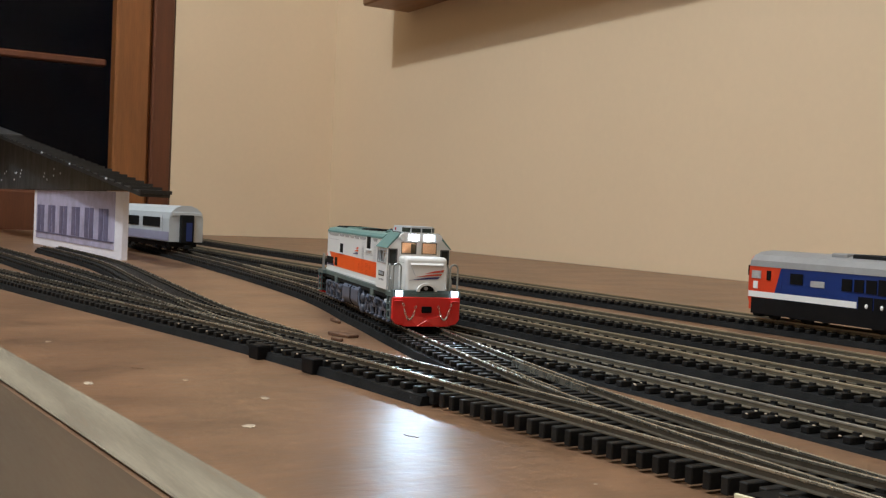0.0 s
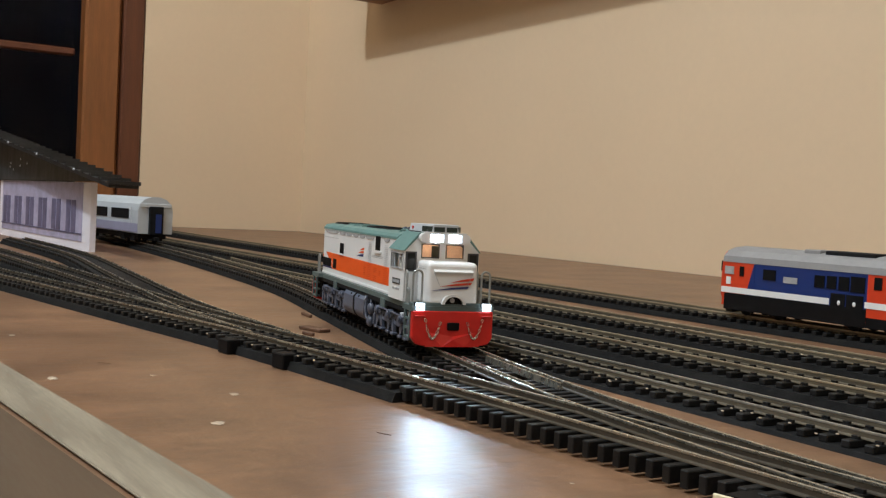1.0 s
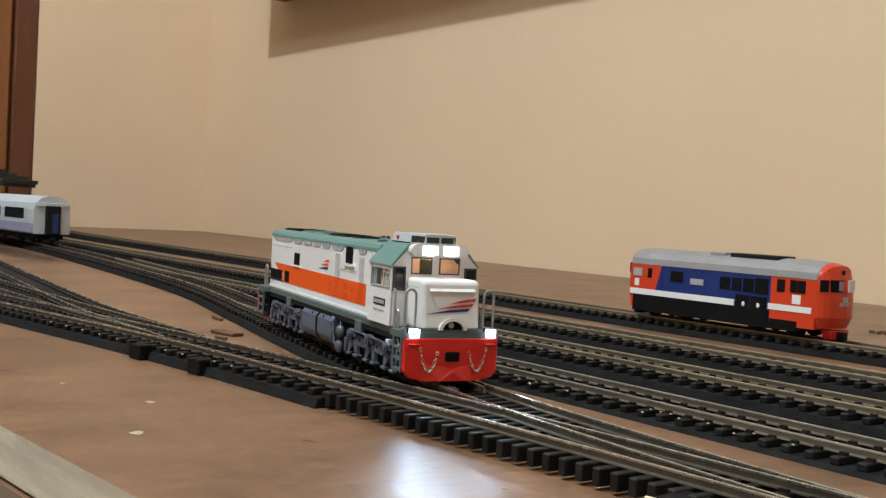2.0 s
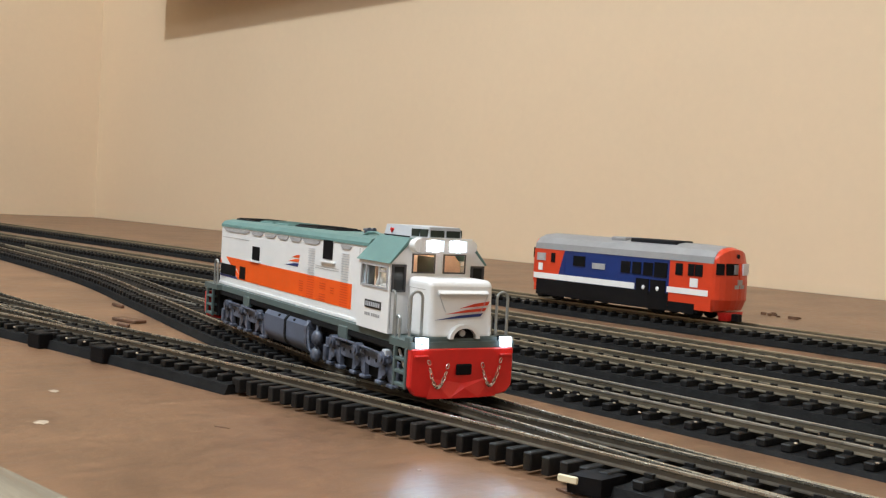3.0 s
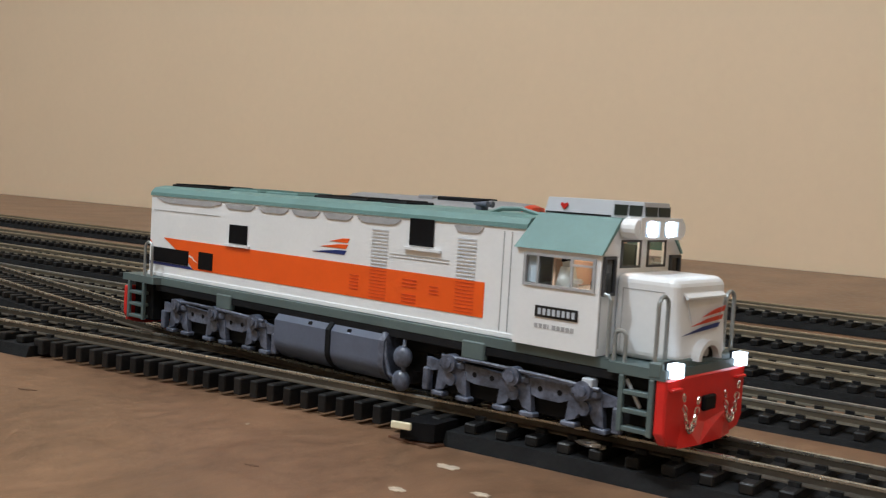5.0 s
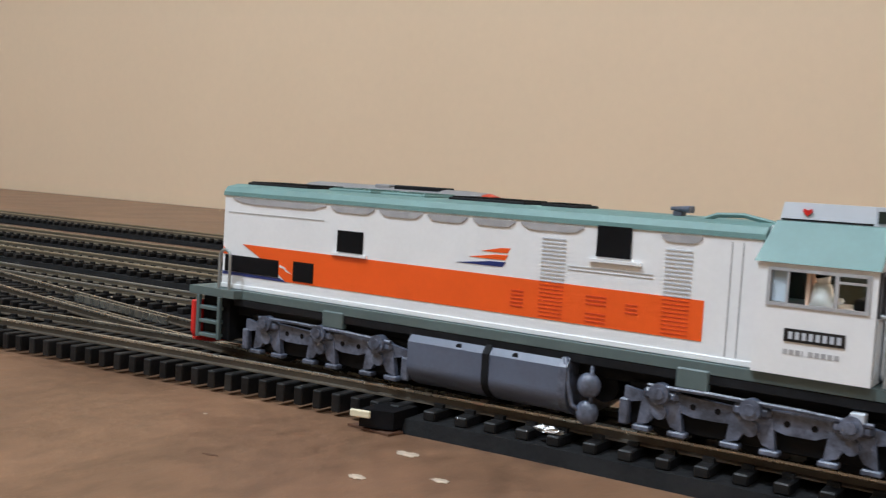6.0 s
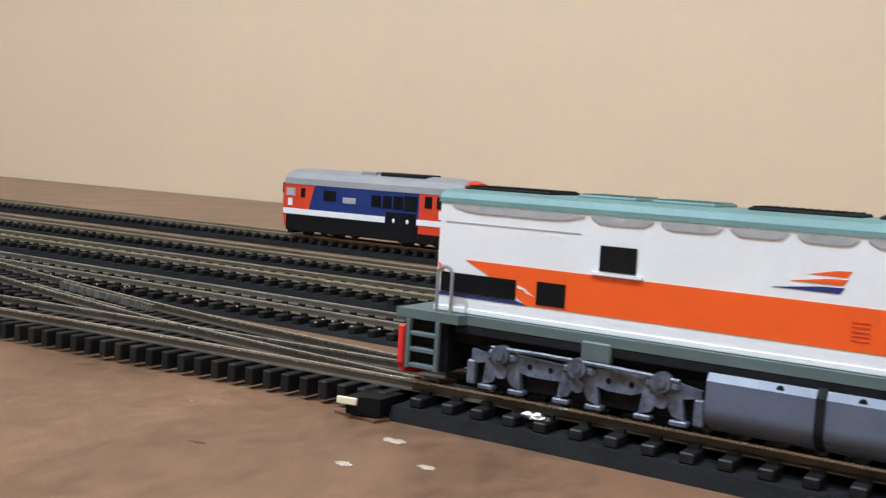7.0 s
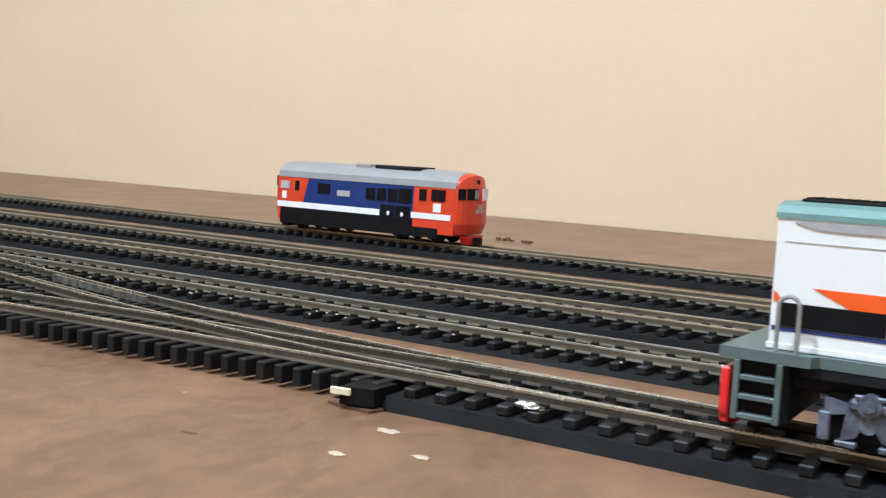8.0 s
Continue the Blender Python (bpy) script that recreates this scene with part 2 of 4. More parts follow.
# Same wood as the jamb, painted brighter where the room light falls.
part("stile", box(B(), WALL_X - 0.050, WALL_X - 0.004, WIN1 - 0.112, WIN1 - 0.044, SILL + 0.07, HEADZ, 0.005), STILE, win, "casement stile in the lit tone of the frame wood")
part("stile", box(B(), WALL_X - 0.085, WALL_X - 0.035, WIN0 + 0.044, WIN0 + 0.118, SILL + 0.07, HEADZ, 0.005), FRAME, win)
part("bottom_rail", box(B(), WALL_X - 0.09, WALL_X - 0.02, WIN0 + 0.044, WIN1 - 0.044, SILL, SILL + 0.095, 0.005), FRAME, win)
part("glazing_bar", box(B(), WALL_X - 0.072, WALL_X - 0.045, WIN0 + 0.12, WIN1 - 0.12, 0.322, 0.336, 0.003), FRAME, win)
for z0, z1 in ((SILL + 0.097, 0.321), (0.337, HEADZ)):
    p = part("pane", box(B(), WALL_X - 0.062, WALL_X - 0.058, WIN0 + 0.12, WIN1 - 0.12, z0, z1), NIGHTGLASS, win)
    p.visible_shadow = False
night = B()
box(night, WALL_X - 0.95, WALL_X - 0.90, -1.6, 1.4, -0.75, 1.9)
tagged(part("backdrop", night, NIGHT), "dark night outside the window", "backdrop", "", "structure")

shelf = tagged(empty("wall_shelf"), "brown varnished wooden shelf fixed to the cream wall", "shelf")
part("board", box(B(), -1.70, 0.45, 0.872, WALL_Y - 0.002, 0.434, 0.462, 0.003), SHELF, shelf)
part("end_panel", box(B(), -1.70, -1.68, 0.872, WALL_Y - 0.002, 0.463, 0.75, 0.003), SHELF, shelf)
part("end_panel", box(B(), 0.43, 0.45, 0.872, WALL_Y - 0.002, 0.463, 0.75, 0.003), SHELF, shelf)
part("board", box(B(), -1.70, 0.45, 0.872, WALL_Y - 0.002, 0.751, 0.775, 0.003), SHELF, shelf)

fixture = tagged(empty("ceiling_lamp"), "round white ceiling lamp holder above the table", "lamp")
part("rose", cyl(B(), (LAMP[0], LAMP[1], 1.890), "z", 0.06, 0.02, 24), CEIL, fixture)

table = tagged(empty("railway_table"), "wide brown table top carrying a model railway", "table")
part("tabletop", box(B(), WALL_X + 0.002, 1.3, -0.42, WALL_Y - 0.002, -0.018, 0.0), TABLE, table)
for x in (-1.9, -0.3, 1.2):
    for y in (-0.34, 0.88):
        part("leg", box(B(), x - 0.03, x + 0.03, y - 0.03, y + 0.03, -0.75, -0.0185, 0.003), BOARD, table)
SA, SB = Vector((-0.427, 0.1155)), Vector((-0.182, 0.1365))
sd = (SB - SA).normalized()
sn = Vector((-sd.y, sd.x))


def edge(c, off):
    p = SA + sd * c - sn * off
    return (p.x, p.y)


strip = prism(B(), [edge(-1.585, 0), edge(1.2, 0), edge(1.2, 0.0165), edge(-1.585, 0.0165)], "z", 0.0004, 0.0012)
bmesh.ops.bevel(strip, geom=strip.edges[:], offset=0.0003, segments=1, affect="EDGES")
tagged(part("edge_strip", strip, STRIP), "worn bare wood strip lying along the table joint", "wood strip")
front = prism(B(), [edge(-1.585, 0.0185), edge(1.2, 0.0185), edge(1.2, 0.30), edge(-1.585, 0.30)], "z", 0.0003, 0.0008)
tagged(part("front_board", front, BOARD), "dull brown board laid in front of the strip", "board")


# ---- tracks ----
def smooth_line(points, step=0.004):
    """A Catmull-Rom line through the points, resampled at even steps."""
    p = [Vector(q) for q in points]
    p = [2 * p[0] - p[1]] + p + [2 * p[-1] - p[-2]]
    dense = []
    for a, b, c, d in zip(p, p[1:], p[2:], p[3:]):
        n = max(4, int((c - b).length / 0.002))
        for k in range(n):
            t = k / n
            dense.append(0.5 * (2 * b + (c - a) * t + (2 * a - 5 * b + 4 * c - d) * t * t + (3 * b - a - 3 * c + d) * t ** 3))
    dense.append(p[-2])
    out, left = [], 0.0
    for a, b in zip(dense, dense[1:]):
        length = (b - a).length
        while left <= length:
            out.append((a + (b - a) * (left / max(length, 1e-9)), (b - a).normalized()))
            left += step
        left -= length
    return out


def ribbon(bm, line, section):
    """Sweeps a (side, height) section along a flat line."""
    rings = []
    for p, d in line:
        n = Vector((-d.y, d.x))
        rings.append([bm.verts.new((p.x + n.x * s, p.y + n.y * s, z)) for s, z in section])
    k = len(section)
    for one, two in zip(rings, rings[1:]):
        for i in range(k):
            bm.faces.new((one[i], two[i], two[(i + 1) % k], one[(i + 1) % k]))
    bm.faces.new(rings[0]), bm.faces.new(rings[-1][::-1])
    return bm


PITCH = 0.0076
sleeper_bm = B()
box(sleeper_bm, -0.0015, 0.0015, -0.015, 0.015, 0, 0.0022, 0.0003)
for s in (-1, 1):
    for q in (-0.0022, 0.0022):
        box(sleeper_bm, -0.0011, 0.0011, s * 0.00825 + q - 0.0006, s * 0.00825 + q + 0.0006, 0.0022, 0.0031)
sleeper_mesh = bpy.data.meshes.new("sleeper")
sleeper_bm.to_mesh(sleeper_mesh)
sleeper_mesh.materials.append(SLEEPER)
later_sleepers = []


def track(points, label, lift=0.0, foam=True, singles=None, rail=RAILMAT, bare=None, jitter=0.0003):
    """One line of track: foam bed, two rails and its sleepers. singles: the stretch of x whose sleepers are parts of their own; bare: the stretch without foam."""
    thing = tagged(empty("railway_track"), label, "track", "model railway tracks")
    line = smooth_line(points)
    top = 0.0031 + lift
    if foam:
        runs = [line] if not bare else [[q for q in line if q[0].x < bare[0]], [q for q in line if q[0].x > bare[1]]]
        for run in runs:
            if len(run) > 1:
                part("foam_bed", ribbon(B(), run, [(-0.0176, max(lift, 0.0)), (0.0176, max(lift, 0.0)), (0.0164, top), (-0.0164, top)]), FOAM, thing, "black foam underlay")
    z = top + 0.0022
    for s in (-1, 1):
        c = s * 0.00825
        sec = [(c - 0.0011, z), (c + 0.0011, z), (c + 0.0010, z + 0.0003), (c + 0.0003, z + 0.0006), (c + 0.0003, z + 0.0017), (c - 0.0003, z + 0.0017), (c - 0.0003, z + 0.0006), (c - 0.0010, z + 0.0003)]
        ro = part("rail", ribbon(B(), line, sec), WEB if rail is RAILMAT else RUSTWEB, thing)
        head = [(c + 0.00030, z + 0.00171), (c + 0.00045, z + 0.0019), (c + 0.00045, z + 0.0024), (c + 0.0003, z + 0.0025), (c - 0.0003, z + 0.0025), (c - 0.00045, z + 0.0024), (c - 0.00045, z + 0.0019), (c - 0.00030, z + 0.00171)]
        part("rail_head", ribbon(B(), line, head), rail, ro, "polished rail head")
    rest, rnd = [], random.Random(int(1000 * points[0][1]) + 7)
    for p, d in smooth_line(points, PITCH):
        if bare and bare[0] < p.x < bare[1]:
            continue
        m = pose(p.x, p.y, top, 0, 0, math.degrees(math.atan2(d.y, d.x)) + rnd.uniform(-1.2, 1.2)) @ pose(0, rnd.uniform(-jitter, jitter), 0)
        if singles and singles[0] < p.x < singles[1]:
            later_sleepers.append((thing, m, sleeper_mesh))
        else:
            rest.append(m)
    vs, fs = [], []
    src_v, src_f = [v.co.copy() for v in sleeper_mesh.vertices], [tuple(f.vertices) for f in sleeper_mesh.polygons]
    for m in rest:
        base = len(vs)
        vs.extend((m @ v)[:] for v in src_v)
        fs.extend(tuple(base + i for i in f) for f in src_f)
    if vs:
        me = bpy.data.meshes.new("sleeper_row")
        me.from_pydata(vs, [], fs)
        me.materials.append(SLEEPER)
        ob = new("sleeper_row", me)
        ob.parent = thing
        tagged(ob, "row of small black sleepers", "", "", "stuff")
    return thing


LOCO_LINE = [(-1.98, 0.470), (-1.65, 0.432), (-1.30, 0.405), (-0.95, 0.381), (-0.65, 0.350), (-0.4823, 0.3152), (-0.39, 0.2940), (-0.30, 0.2745), (-0.22, 0.2600), (-0.13, 0.2515), (-0.06, 0.2500)]
NEAR_LINE = [(-1.30, 0.075), (-0.95, 0.130), (-0.714, 0.1685), (-0.50, 0.2040), (-0.378, 0.2245), (-0.25, 0.2385), (-0.13, 0.2480), (-0.06, 0.2500), (0.10, 0.2500), (0.40, 0.25), (1.25, 0.25)]
track(NEAR_LINE, "black sleepered model track on a thin black foam bed", 0.0, True, (-0.50, 0.16), RAILMAT, (-0.262, -0.126))
track(LOCO_LINE, "diverging model track leading to the yard", 0.00012, True, (-0.62, -0.27), RAILMAT, (-0.275, 0.2))
track([(-1.20, 0.265), (-0.92, 0.268), (-0.70, 0.2480), (-0.50, 0.2285), (-0.378, 0.2262)], "model track joining the near line by a turnout", 0.00020, True, (-0.60, -0.40))
track([(-1.30, 0.190), (-0.95, 0.205), (-0.70, 0.2150), (-0.50, 0.2200), (-0.40, 0.2255)], "second model track joining the near line", 0.00030, True, None)
track([(1.25, 0.322), (0.4, 0.322), (-0.10, 0.322), (-0.26, 0.322), (-0.36, 0.3215), (-0.46, 0.3230), (-0.56, 0.3335)], "straight yard track with pale rails beside bare table", -0.0019, True, (-0.46, 0.10), PALERAIL)
track([(1.25, 0.375), (0.4, 0.375), (-0.2, 0.375), (-0.62, 0.374), (-0.75, 0.3760), (-0.90, 0.3915)], "straight yard track with brownish rails", 0.00024, True, (-0.45, 0.10), RUSTY)
track([(1.25, 0.445), (0.4, 0.445), (-0.3, 0.445), (-0.95, 0.445), (-1.15, 0.447), (-1.32, 0.4510)], "straight yard track with dull brown rails", 0.00010, True, (-0.55, 0.0), RUSTY)
track([(1.25, 0.546), (0.4, 0.546), (-0.3, 0.546), (-1.0, 0.546), (-1.40, 0.546), (-1.95, 0.560)], "rearmost yard track under the blue locomotive", 0.00014, True, (-0.60, -0.15), RUSTY)

turnout = tagged(empty("turnout"), "black turnout with tall sleepers standing bare on the table", "turnout", "model railway tracks")
turnout_xs = [-0.2605 + k * 0.0053 for k in range(26)]


def line_y(points, x):
    return min(smooth_line(points, 0.002), key=lambda q: abs(q[0].x - x))[0].y


for x in turnout_xs:
    y0, y1 = line_y(NEAR_LINE, x) - 0.0152, line_y(LOCO_LINE, x) + 0.0150
    bm = box(B(), -0.00125, 0.00125, y0, y1, 0.0010, 0.00525, 0.00025)
    ob = part("sleeper", bm, SLEEPER, turnout)
    ob.location.x = x
for off in (-0.0055, 0.0055):
    pts = [(x, line_y(LOCO_LINE, x) + off) for x in (-0.30, -0.28, -0.26, -0.24)]
    part("guard_rail", ribbon(B(), smooth_line(pts), [(-0.0004, 0.0054), (0.0004, 0.0054), (0.0004, 0.0077), (-0.0004, 0.0077)]), RAILMAT, turnout)
part("joiner_block", prism(B(), [(-0.1320, 0.2258), (-0.1246, 0.2282), (-0.1246, 0.2370), (-0.1328, 0.2362)], "z", 0.0010, 0.0049), BLACK, turnout)
tag = part("tag", box(B(), -0.0024, 0.0024, -0.0004, 0.0004, -0.0008, 0.0008, 0.0002), TAG, turnout, "small cream paper tag")
tag.matrix_basis = pose(-0.1312, 0.2250, 0.0041, 0, 0, 12)


# ---- the white locomotive (local millimetres: x ahead, z above the rails) ----
def bogie(parent, cx, length=52):
    bg = part("bogie", mm(box(B(), cx - length / 2 + 3, cx + length / 2 - 3, -8, 8, 4.5, 9.5, 0.4)), DARK, parent, "dark three-axle bogie")
    for s in (-1, 1):
        part("inner_frame", mm(box(B(), cx - length / 2 + 1, cx + length / 2 - 1, min(s * 10.2, s * 12.2), max(s * 10.2, s * 12.2), 2.2, 10.6, 0.3)), DARK, bg)
    for k in (-1, 0, 1):
        w = B()
        for s in (-1, 1):
            cyl(w, (cx + k * 17.5, s * 8.0, 5.6), "y", 5.6, 2.2, 24)
            cyl(w, (cx + k * 17.5, s * 7.2, 5.6), "y", 6.2, 0.6, 24)
        cyl(w, (cx + k * 17.5, 0, 5.6), "y", 1.2, 16, 10)
        part("wheelset", mm(w), DARK, bg)
    for s in (-1, 1):
        f = B()
        y0, y1 = (12.4, 14.0)
        def span(a, b):
            return min(s * a, s * b), max(s * a, s * b)
        for k in (-0.5, 0.5):
            ax = cx + k * 17.5
            q = 1 if k > 0 else -1
            prism(f, [(ax - 5.6, 9.9), (ax + 5.6, 9.9 + 0.6 * q), (ax + 5.6, 6.6 + 0.5 * q), (ax + 2.5, 5.9), (ax - 2.5, 5.9), (ax - 5.6, 6.6)], "y", *span(12.8, 14.0))
        for k in (-1, 0, 1):
            ax = cx + k * 17.5
            box(f, ax - 3.6, ax + 3.6, *span(12.8, 15.0), 8.0, 10.4, 0.7)
            cyl(f, (ax, s * 14.6, 9.6), "y", 2.0, 2.4, 14)
            cyl(f, (ax, s * 15.9, 9.6), "y", 1.1, 0.7, 10)
            prism(f, [(ax - 3.8, 8.2), (ax + 3.8, 8.2), (ax + 4.6, 2.6), (ax + 2.2, 3.4), (ax + 0.8, 5.6), (ax - 0.8, 5.6), (ax - 2.2, 3.4), (ax - 4.6, 2.6)], "y", *span(12.8, 14.2))
            box(f, ax - 5.4, ax - 1.8, *span(12.4, 14.8), 1.6, 2.7, 0.25)
            box(f, ax + 1.8, ax + 5.4, *span(12.4, 14.8), 1.6, 2.7, 0.25)
            cyl(f, (ax, s * 14.4, 6.0), "y", 1.5, 1.0, 12)
        for e in (-1, 1):
            ax = cx + e * (17.5 + 5.2)
            prism(f, [(ax - 2.4, 9.8), (ax + 2.4, 9.4 - 0.4), (ax + 2.4, 7.6), (ax - 2.4, 6.6)], "y", *span(12.9, 14.0))
            box(f, ax + e * 2.2 - 1, ax + e * 2.2 + 1, *span(12.8, 14.6), 2.2, 7.4, 0.3)
        for k in (-0.5, 0.5):
            ax = cx + k * 17.5
            for q in (-1.6, 1.6):
                part("bolt_hole", mm(cyl(B(), (ax + 1.5 * q, s * 14.02, 7.9), "y", 0.6, 0.14, 10)), BLACK, bg)
        wire(f, [(cx - length / 2 + 6, s * 14.8, 10.8), (cx - 8, s * 14.9, 11.0), (cx + 8, s * 14.9, 10.8), (cx + length / 2 - 5, s * 14.8, 10.3)], 0.45, 6)
        part("side_frame", mm(f), BOGIE, bg, "blue-grey cast side frame with axle boxes")


def u_rail(parent, x0, x1, y, z0, z1, along="x"):
    pts = []
    r = abs(x1 - x0) / 2
    xm = (x0 + x1) / 2
    pts.append((x0, z0))
    for k in range(9):
        a = math.pi - math.pi * k / 8
        pts.append((xm + r * math.cos(a) * (1 if x1 > x0 else -1), z1 - r + r * math.sin(a)))
    pts.append((x1, z0))
    p3 = [(a, y, b) if along == "x" else (y, a, b) for a, b in pts]
    part("handrail", mm(wire(B(), p3, 0.42, 8)), WIRE, parent, "bent grey wire handrail")


def ladder(parent, x0, x1, s):
    l = B()
    y0, y1 = min(s * 15.6, s * 16.6), max(s * 15.6, s * 16.6)
    box(l, x0, x0 + 1.1, y0, y1, 3.6, 14.5, 0.15)
    box(l, x1 - 1.1, x1, y0, y1, 3.6, 14.5, 0.15)
    for z in (3.9, 7.4, 10.9):
        box(l, x0 + 1.12, x1 - 1.12, min(s * 14.0, s * 16.5), max(s * 14.0, s * 16.5), z, z + 0.9, 0.1)
    part("ladder", mm(l), TEALD, parent, "grey-green step ladder")


def plate_on(name, parent, mat, x0, x1, z0, z1, y, s, thick=0.22, label=""):
    return part(name, mm(box(B(), x0, x1, min(s * y, s * (y + thick)), max(s * y, s * (y + thick)), z0, z1)), mat, parent, label)


def white_locomotive():
    loco = tagged(empty("locomotive"), "white model diesel locomotive with orange band and lit headlights", "locomotive")
    # frame
    fr = B()
    prism(fr, [(-94, -16.5), (-78, -16.5), (-77, -14.5), (75, -14.5), (76, -16.5), (88.4, -16.5), (88.4, 16.5), (76, 16.5), (75, 14.5), (-77, 14.5), (-78, 16.5), (-94, 16.5)], "z", 14.6, 16.6)
    frame_part = part("platform", mm(fr), TEALD, loco, "grey-green running board")
    for s in (-1, 1):
        part("sill_beam", mm(box(B(), -80, 78, min(s * 13.2, s * 14.4), max(s * 13.2, s * 14.4), 12.6, 14.58, 0.2)), DARK, frame_part)
    part("front_beam", mm(box(B(), 84.8, 87.6, -16.6, 16.6, 14.9, 17.9, 0.3)), TEALD, frame_part, "grey-green front beam")
    for x in (-47, 41):
        for s in (-1, 1):
            part("jacking_pad", mm(box(B(), x - 3.2, x + 3.2, min(s * 13, s * 14.9), max(s * 13, s * 14.9), 11.2, 15.2, 0.3)), TEALD, frame_part)
    part("underframe", mm(box(B(), -84, 82, -10.5, 10.5, 9.6, 14.5, 0.4)), DARK, loco)
    # long hood
    hood = part("long_hood", mm(prism(B(), rounded(12.5, 16.7, 41.0, 1.2), "x", -86.5, 51.6)), WHITE, loco, "white long engine hood")
    part("hood_skirt", mm(box(B(), -86.9, 51.5, -12.8, 12.8, 16.7, 17.8, 0.1)), WHITE, hood)
    roof = B()
    prism(roof, [(-12.75, 40.2), (12.75, 40.2), (12.6, 41.2), (11.4, 42.5), (8.0, 43.2), (-8.0, 43.2), (-11.4, 42.5), (-12.6, 41.2)], "x", -86.9, 52.0)
    roof_ob = part("roof", mm(roof), TEAL, loco, "teal painted hood roof")
    vents = [(-84, -63, -7.5, 7.5, BLACK), (-57, -44, -7, 7, TEAL), (-41, -28, -7, 7, TEAL), (-22, -2, -6.5, 6.5, DARK), (1, 10, -5, 5, DARK)]
    for x0, x1, y0, y1, m in vents:
        v = B()
        box(v, x0, x1, y0, y1, 42.9, 43.8, 0.3)
        for k in range(int((x1 - x0) / 1.6)):
            box(v, x0 + 0.6 + k * 1.6, x0 + 1.2 + k * 1.6, y0 + 1, y1 - 1, 43.8, 44.05)
        part("roof_vent", mm(v), m, roof_ob)
    ex = B()
    wire(ex, [(38, -8, 42.8), (41, -7.5, 44.0), (46, -7.2, 44.2), (52, -7.5, 43.1)], 0.5, 6)
    part("roof_pipe", mm(ex), TEAL, roof_ob)
    horn = B()
    for q in (-1.3, 1.3):
        cyl(horn, (32, -3 + q * 0.7, 44.6), "x", 0.35, 4, 10, 0.75)
    box(horn, 30.5, 32.5, -4.2, -1.8, 43.1, 44.2, 0.2)
    part("horn", mm(horn), BOGIE, roof_ob, "small grey twin horn")
    for s in (-1, 1):
        band = B()
        lo, hi = min(s * 12.5, s * 12.62), max(s * 12.5, s * 12.62)
        prism(band, [(-79.5, 28.2), (-68.5, 23.0), (-64.5, 20.2), (41.4, 20.2), (41.4, 28.2 - 0.3)], "y", lo, hi)
        part("orange_band", mm(band), ORANGE, hood, "broad orange side band")
        navy = prism(B(), [(-86.2, 20.1), (-64.0, 20.1), (-66.5, 20.9), (-86.2, 20.9)], "y", lo, hi)
        part("blue_flash", mm(navy), NAVY, hood, "blue painted flash")
        tip = prism(B(), [(-86.2, 27.2), (-85.4, 26.6), (-84.6, 25.3), (-86.2, 25.3)], "y", min(s * 12.63, s * 12.7), max(s * 12.63, s * 12.7))
        part("orange_tip", mm(tip), ORANGE, hood)
        for x0, x1, z0, z1 in ((-85.4, -66.9, 21.0, 25.2), (-62.0, -55.5, 20.7, 25.5), (-48.5, -40.8, 29.1, 34.2), (18.6, 26.0, 34.2, 40.4)):
            plate_on("dark_opening", hood, BLACK, x0, x1, z0, z1, 12.62, s, 0.16)
        flash = prism(B(), [(-66.6, 24.2), (-64.6, 23.6), (-65.0, 23.2), (-62.4, 22.2), (-64.6, 22.8), (-64.2, 23.2), (-66.6, 23.6)], "y", min(s * 12.63, s * 12.7), max(s * 12.63, s * 12.7))
        part("white_flash", mm(flash), WHITE, hood)
        for x0, x1, z in ((-50.0, -39.4, 28.3), (17.2, 28.4, 33.1)):
            plate_on("ledge", hood, WHITE, x0, x1, z, z + 0.6, 12.5, s, 0.7)
        for x0, x1, z in ((-85, -53, 36.0), (12.5, 31.0, 31.6), (12.5, 31, 30.9)):
            plate_on("seam", hood, GRIME, x0, x1, z, z + 0.14, 12.5, s, 0.12)
        # small drip lips below the eave
        for x0, x1 in ((-83.5, -52.5), (-51, -38), (-36.5, -24.5), (-23, -12.5), (-11, -0.5), (1, 15.5), (32.0, 40.2)):
            lip = []
            for k in range(9):
                u = k / 8
                lip.append((x0 + (x1 - x0) * u, 39.5 - 1.15 * min(1, 6 * u, 6 * (1 - u)) ** 0.6))
            lip = [(x0, 39.8)] + lip + [(x1, 39.8)]
            part("drip_lip", mm(prism(B(), lip, "y", min(s * 12.5, s * 12.75), max(s * 12.5, s * 12.75))), GRIME, hood)
        # Thin darker strips draw the shade between louvres, orange below and grey above.
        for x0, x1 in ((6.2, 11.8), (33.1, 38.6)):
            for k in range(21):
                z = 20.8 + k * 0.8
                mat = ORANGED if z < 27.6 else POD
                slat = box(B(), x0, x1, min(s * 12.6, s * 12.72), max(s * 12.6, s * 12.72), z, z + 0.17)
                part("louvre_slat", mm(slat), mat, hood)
        # Grille shade lines painted in the darker orange.
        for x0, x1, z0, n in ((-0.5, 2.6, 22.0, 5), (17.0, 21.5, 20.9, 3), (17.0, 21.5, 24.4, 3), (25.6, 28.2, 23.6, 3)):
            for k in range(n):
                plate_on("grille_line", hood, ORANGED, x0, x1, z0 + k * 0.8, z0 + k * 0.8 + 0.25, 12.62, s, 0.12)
        # slanting stripes of the operator's mark, as plain shapes
        for k, m in enumerate((NAVY, ORANGE, ORANGE)):
            z = 29.9 + k * 1.5
            st = prism(B(), [(-14.8 + k * 3.2, z), (-3.0 + k * 0.5, z), (-2.2 + k * 0.5, z + 1.1), (-6 + k * 1.2, z + 1.0)], "y", min(s * 12.5, s * 12.6), max(s * 12.5, s * 12.6))
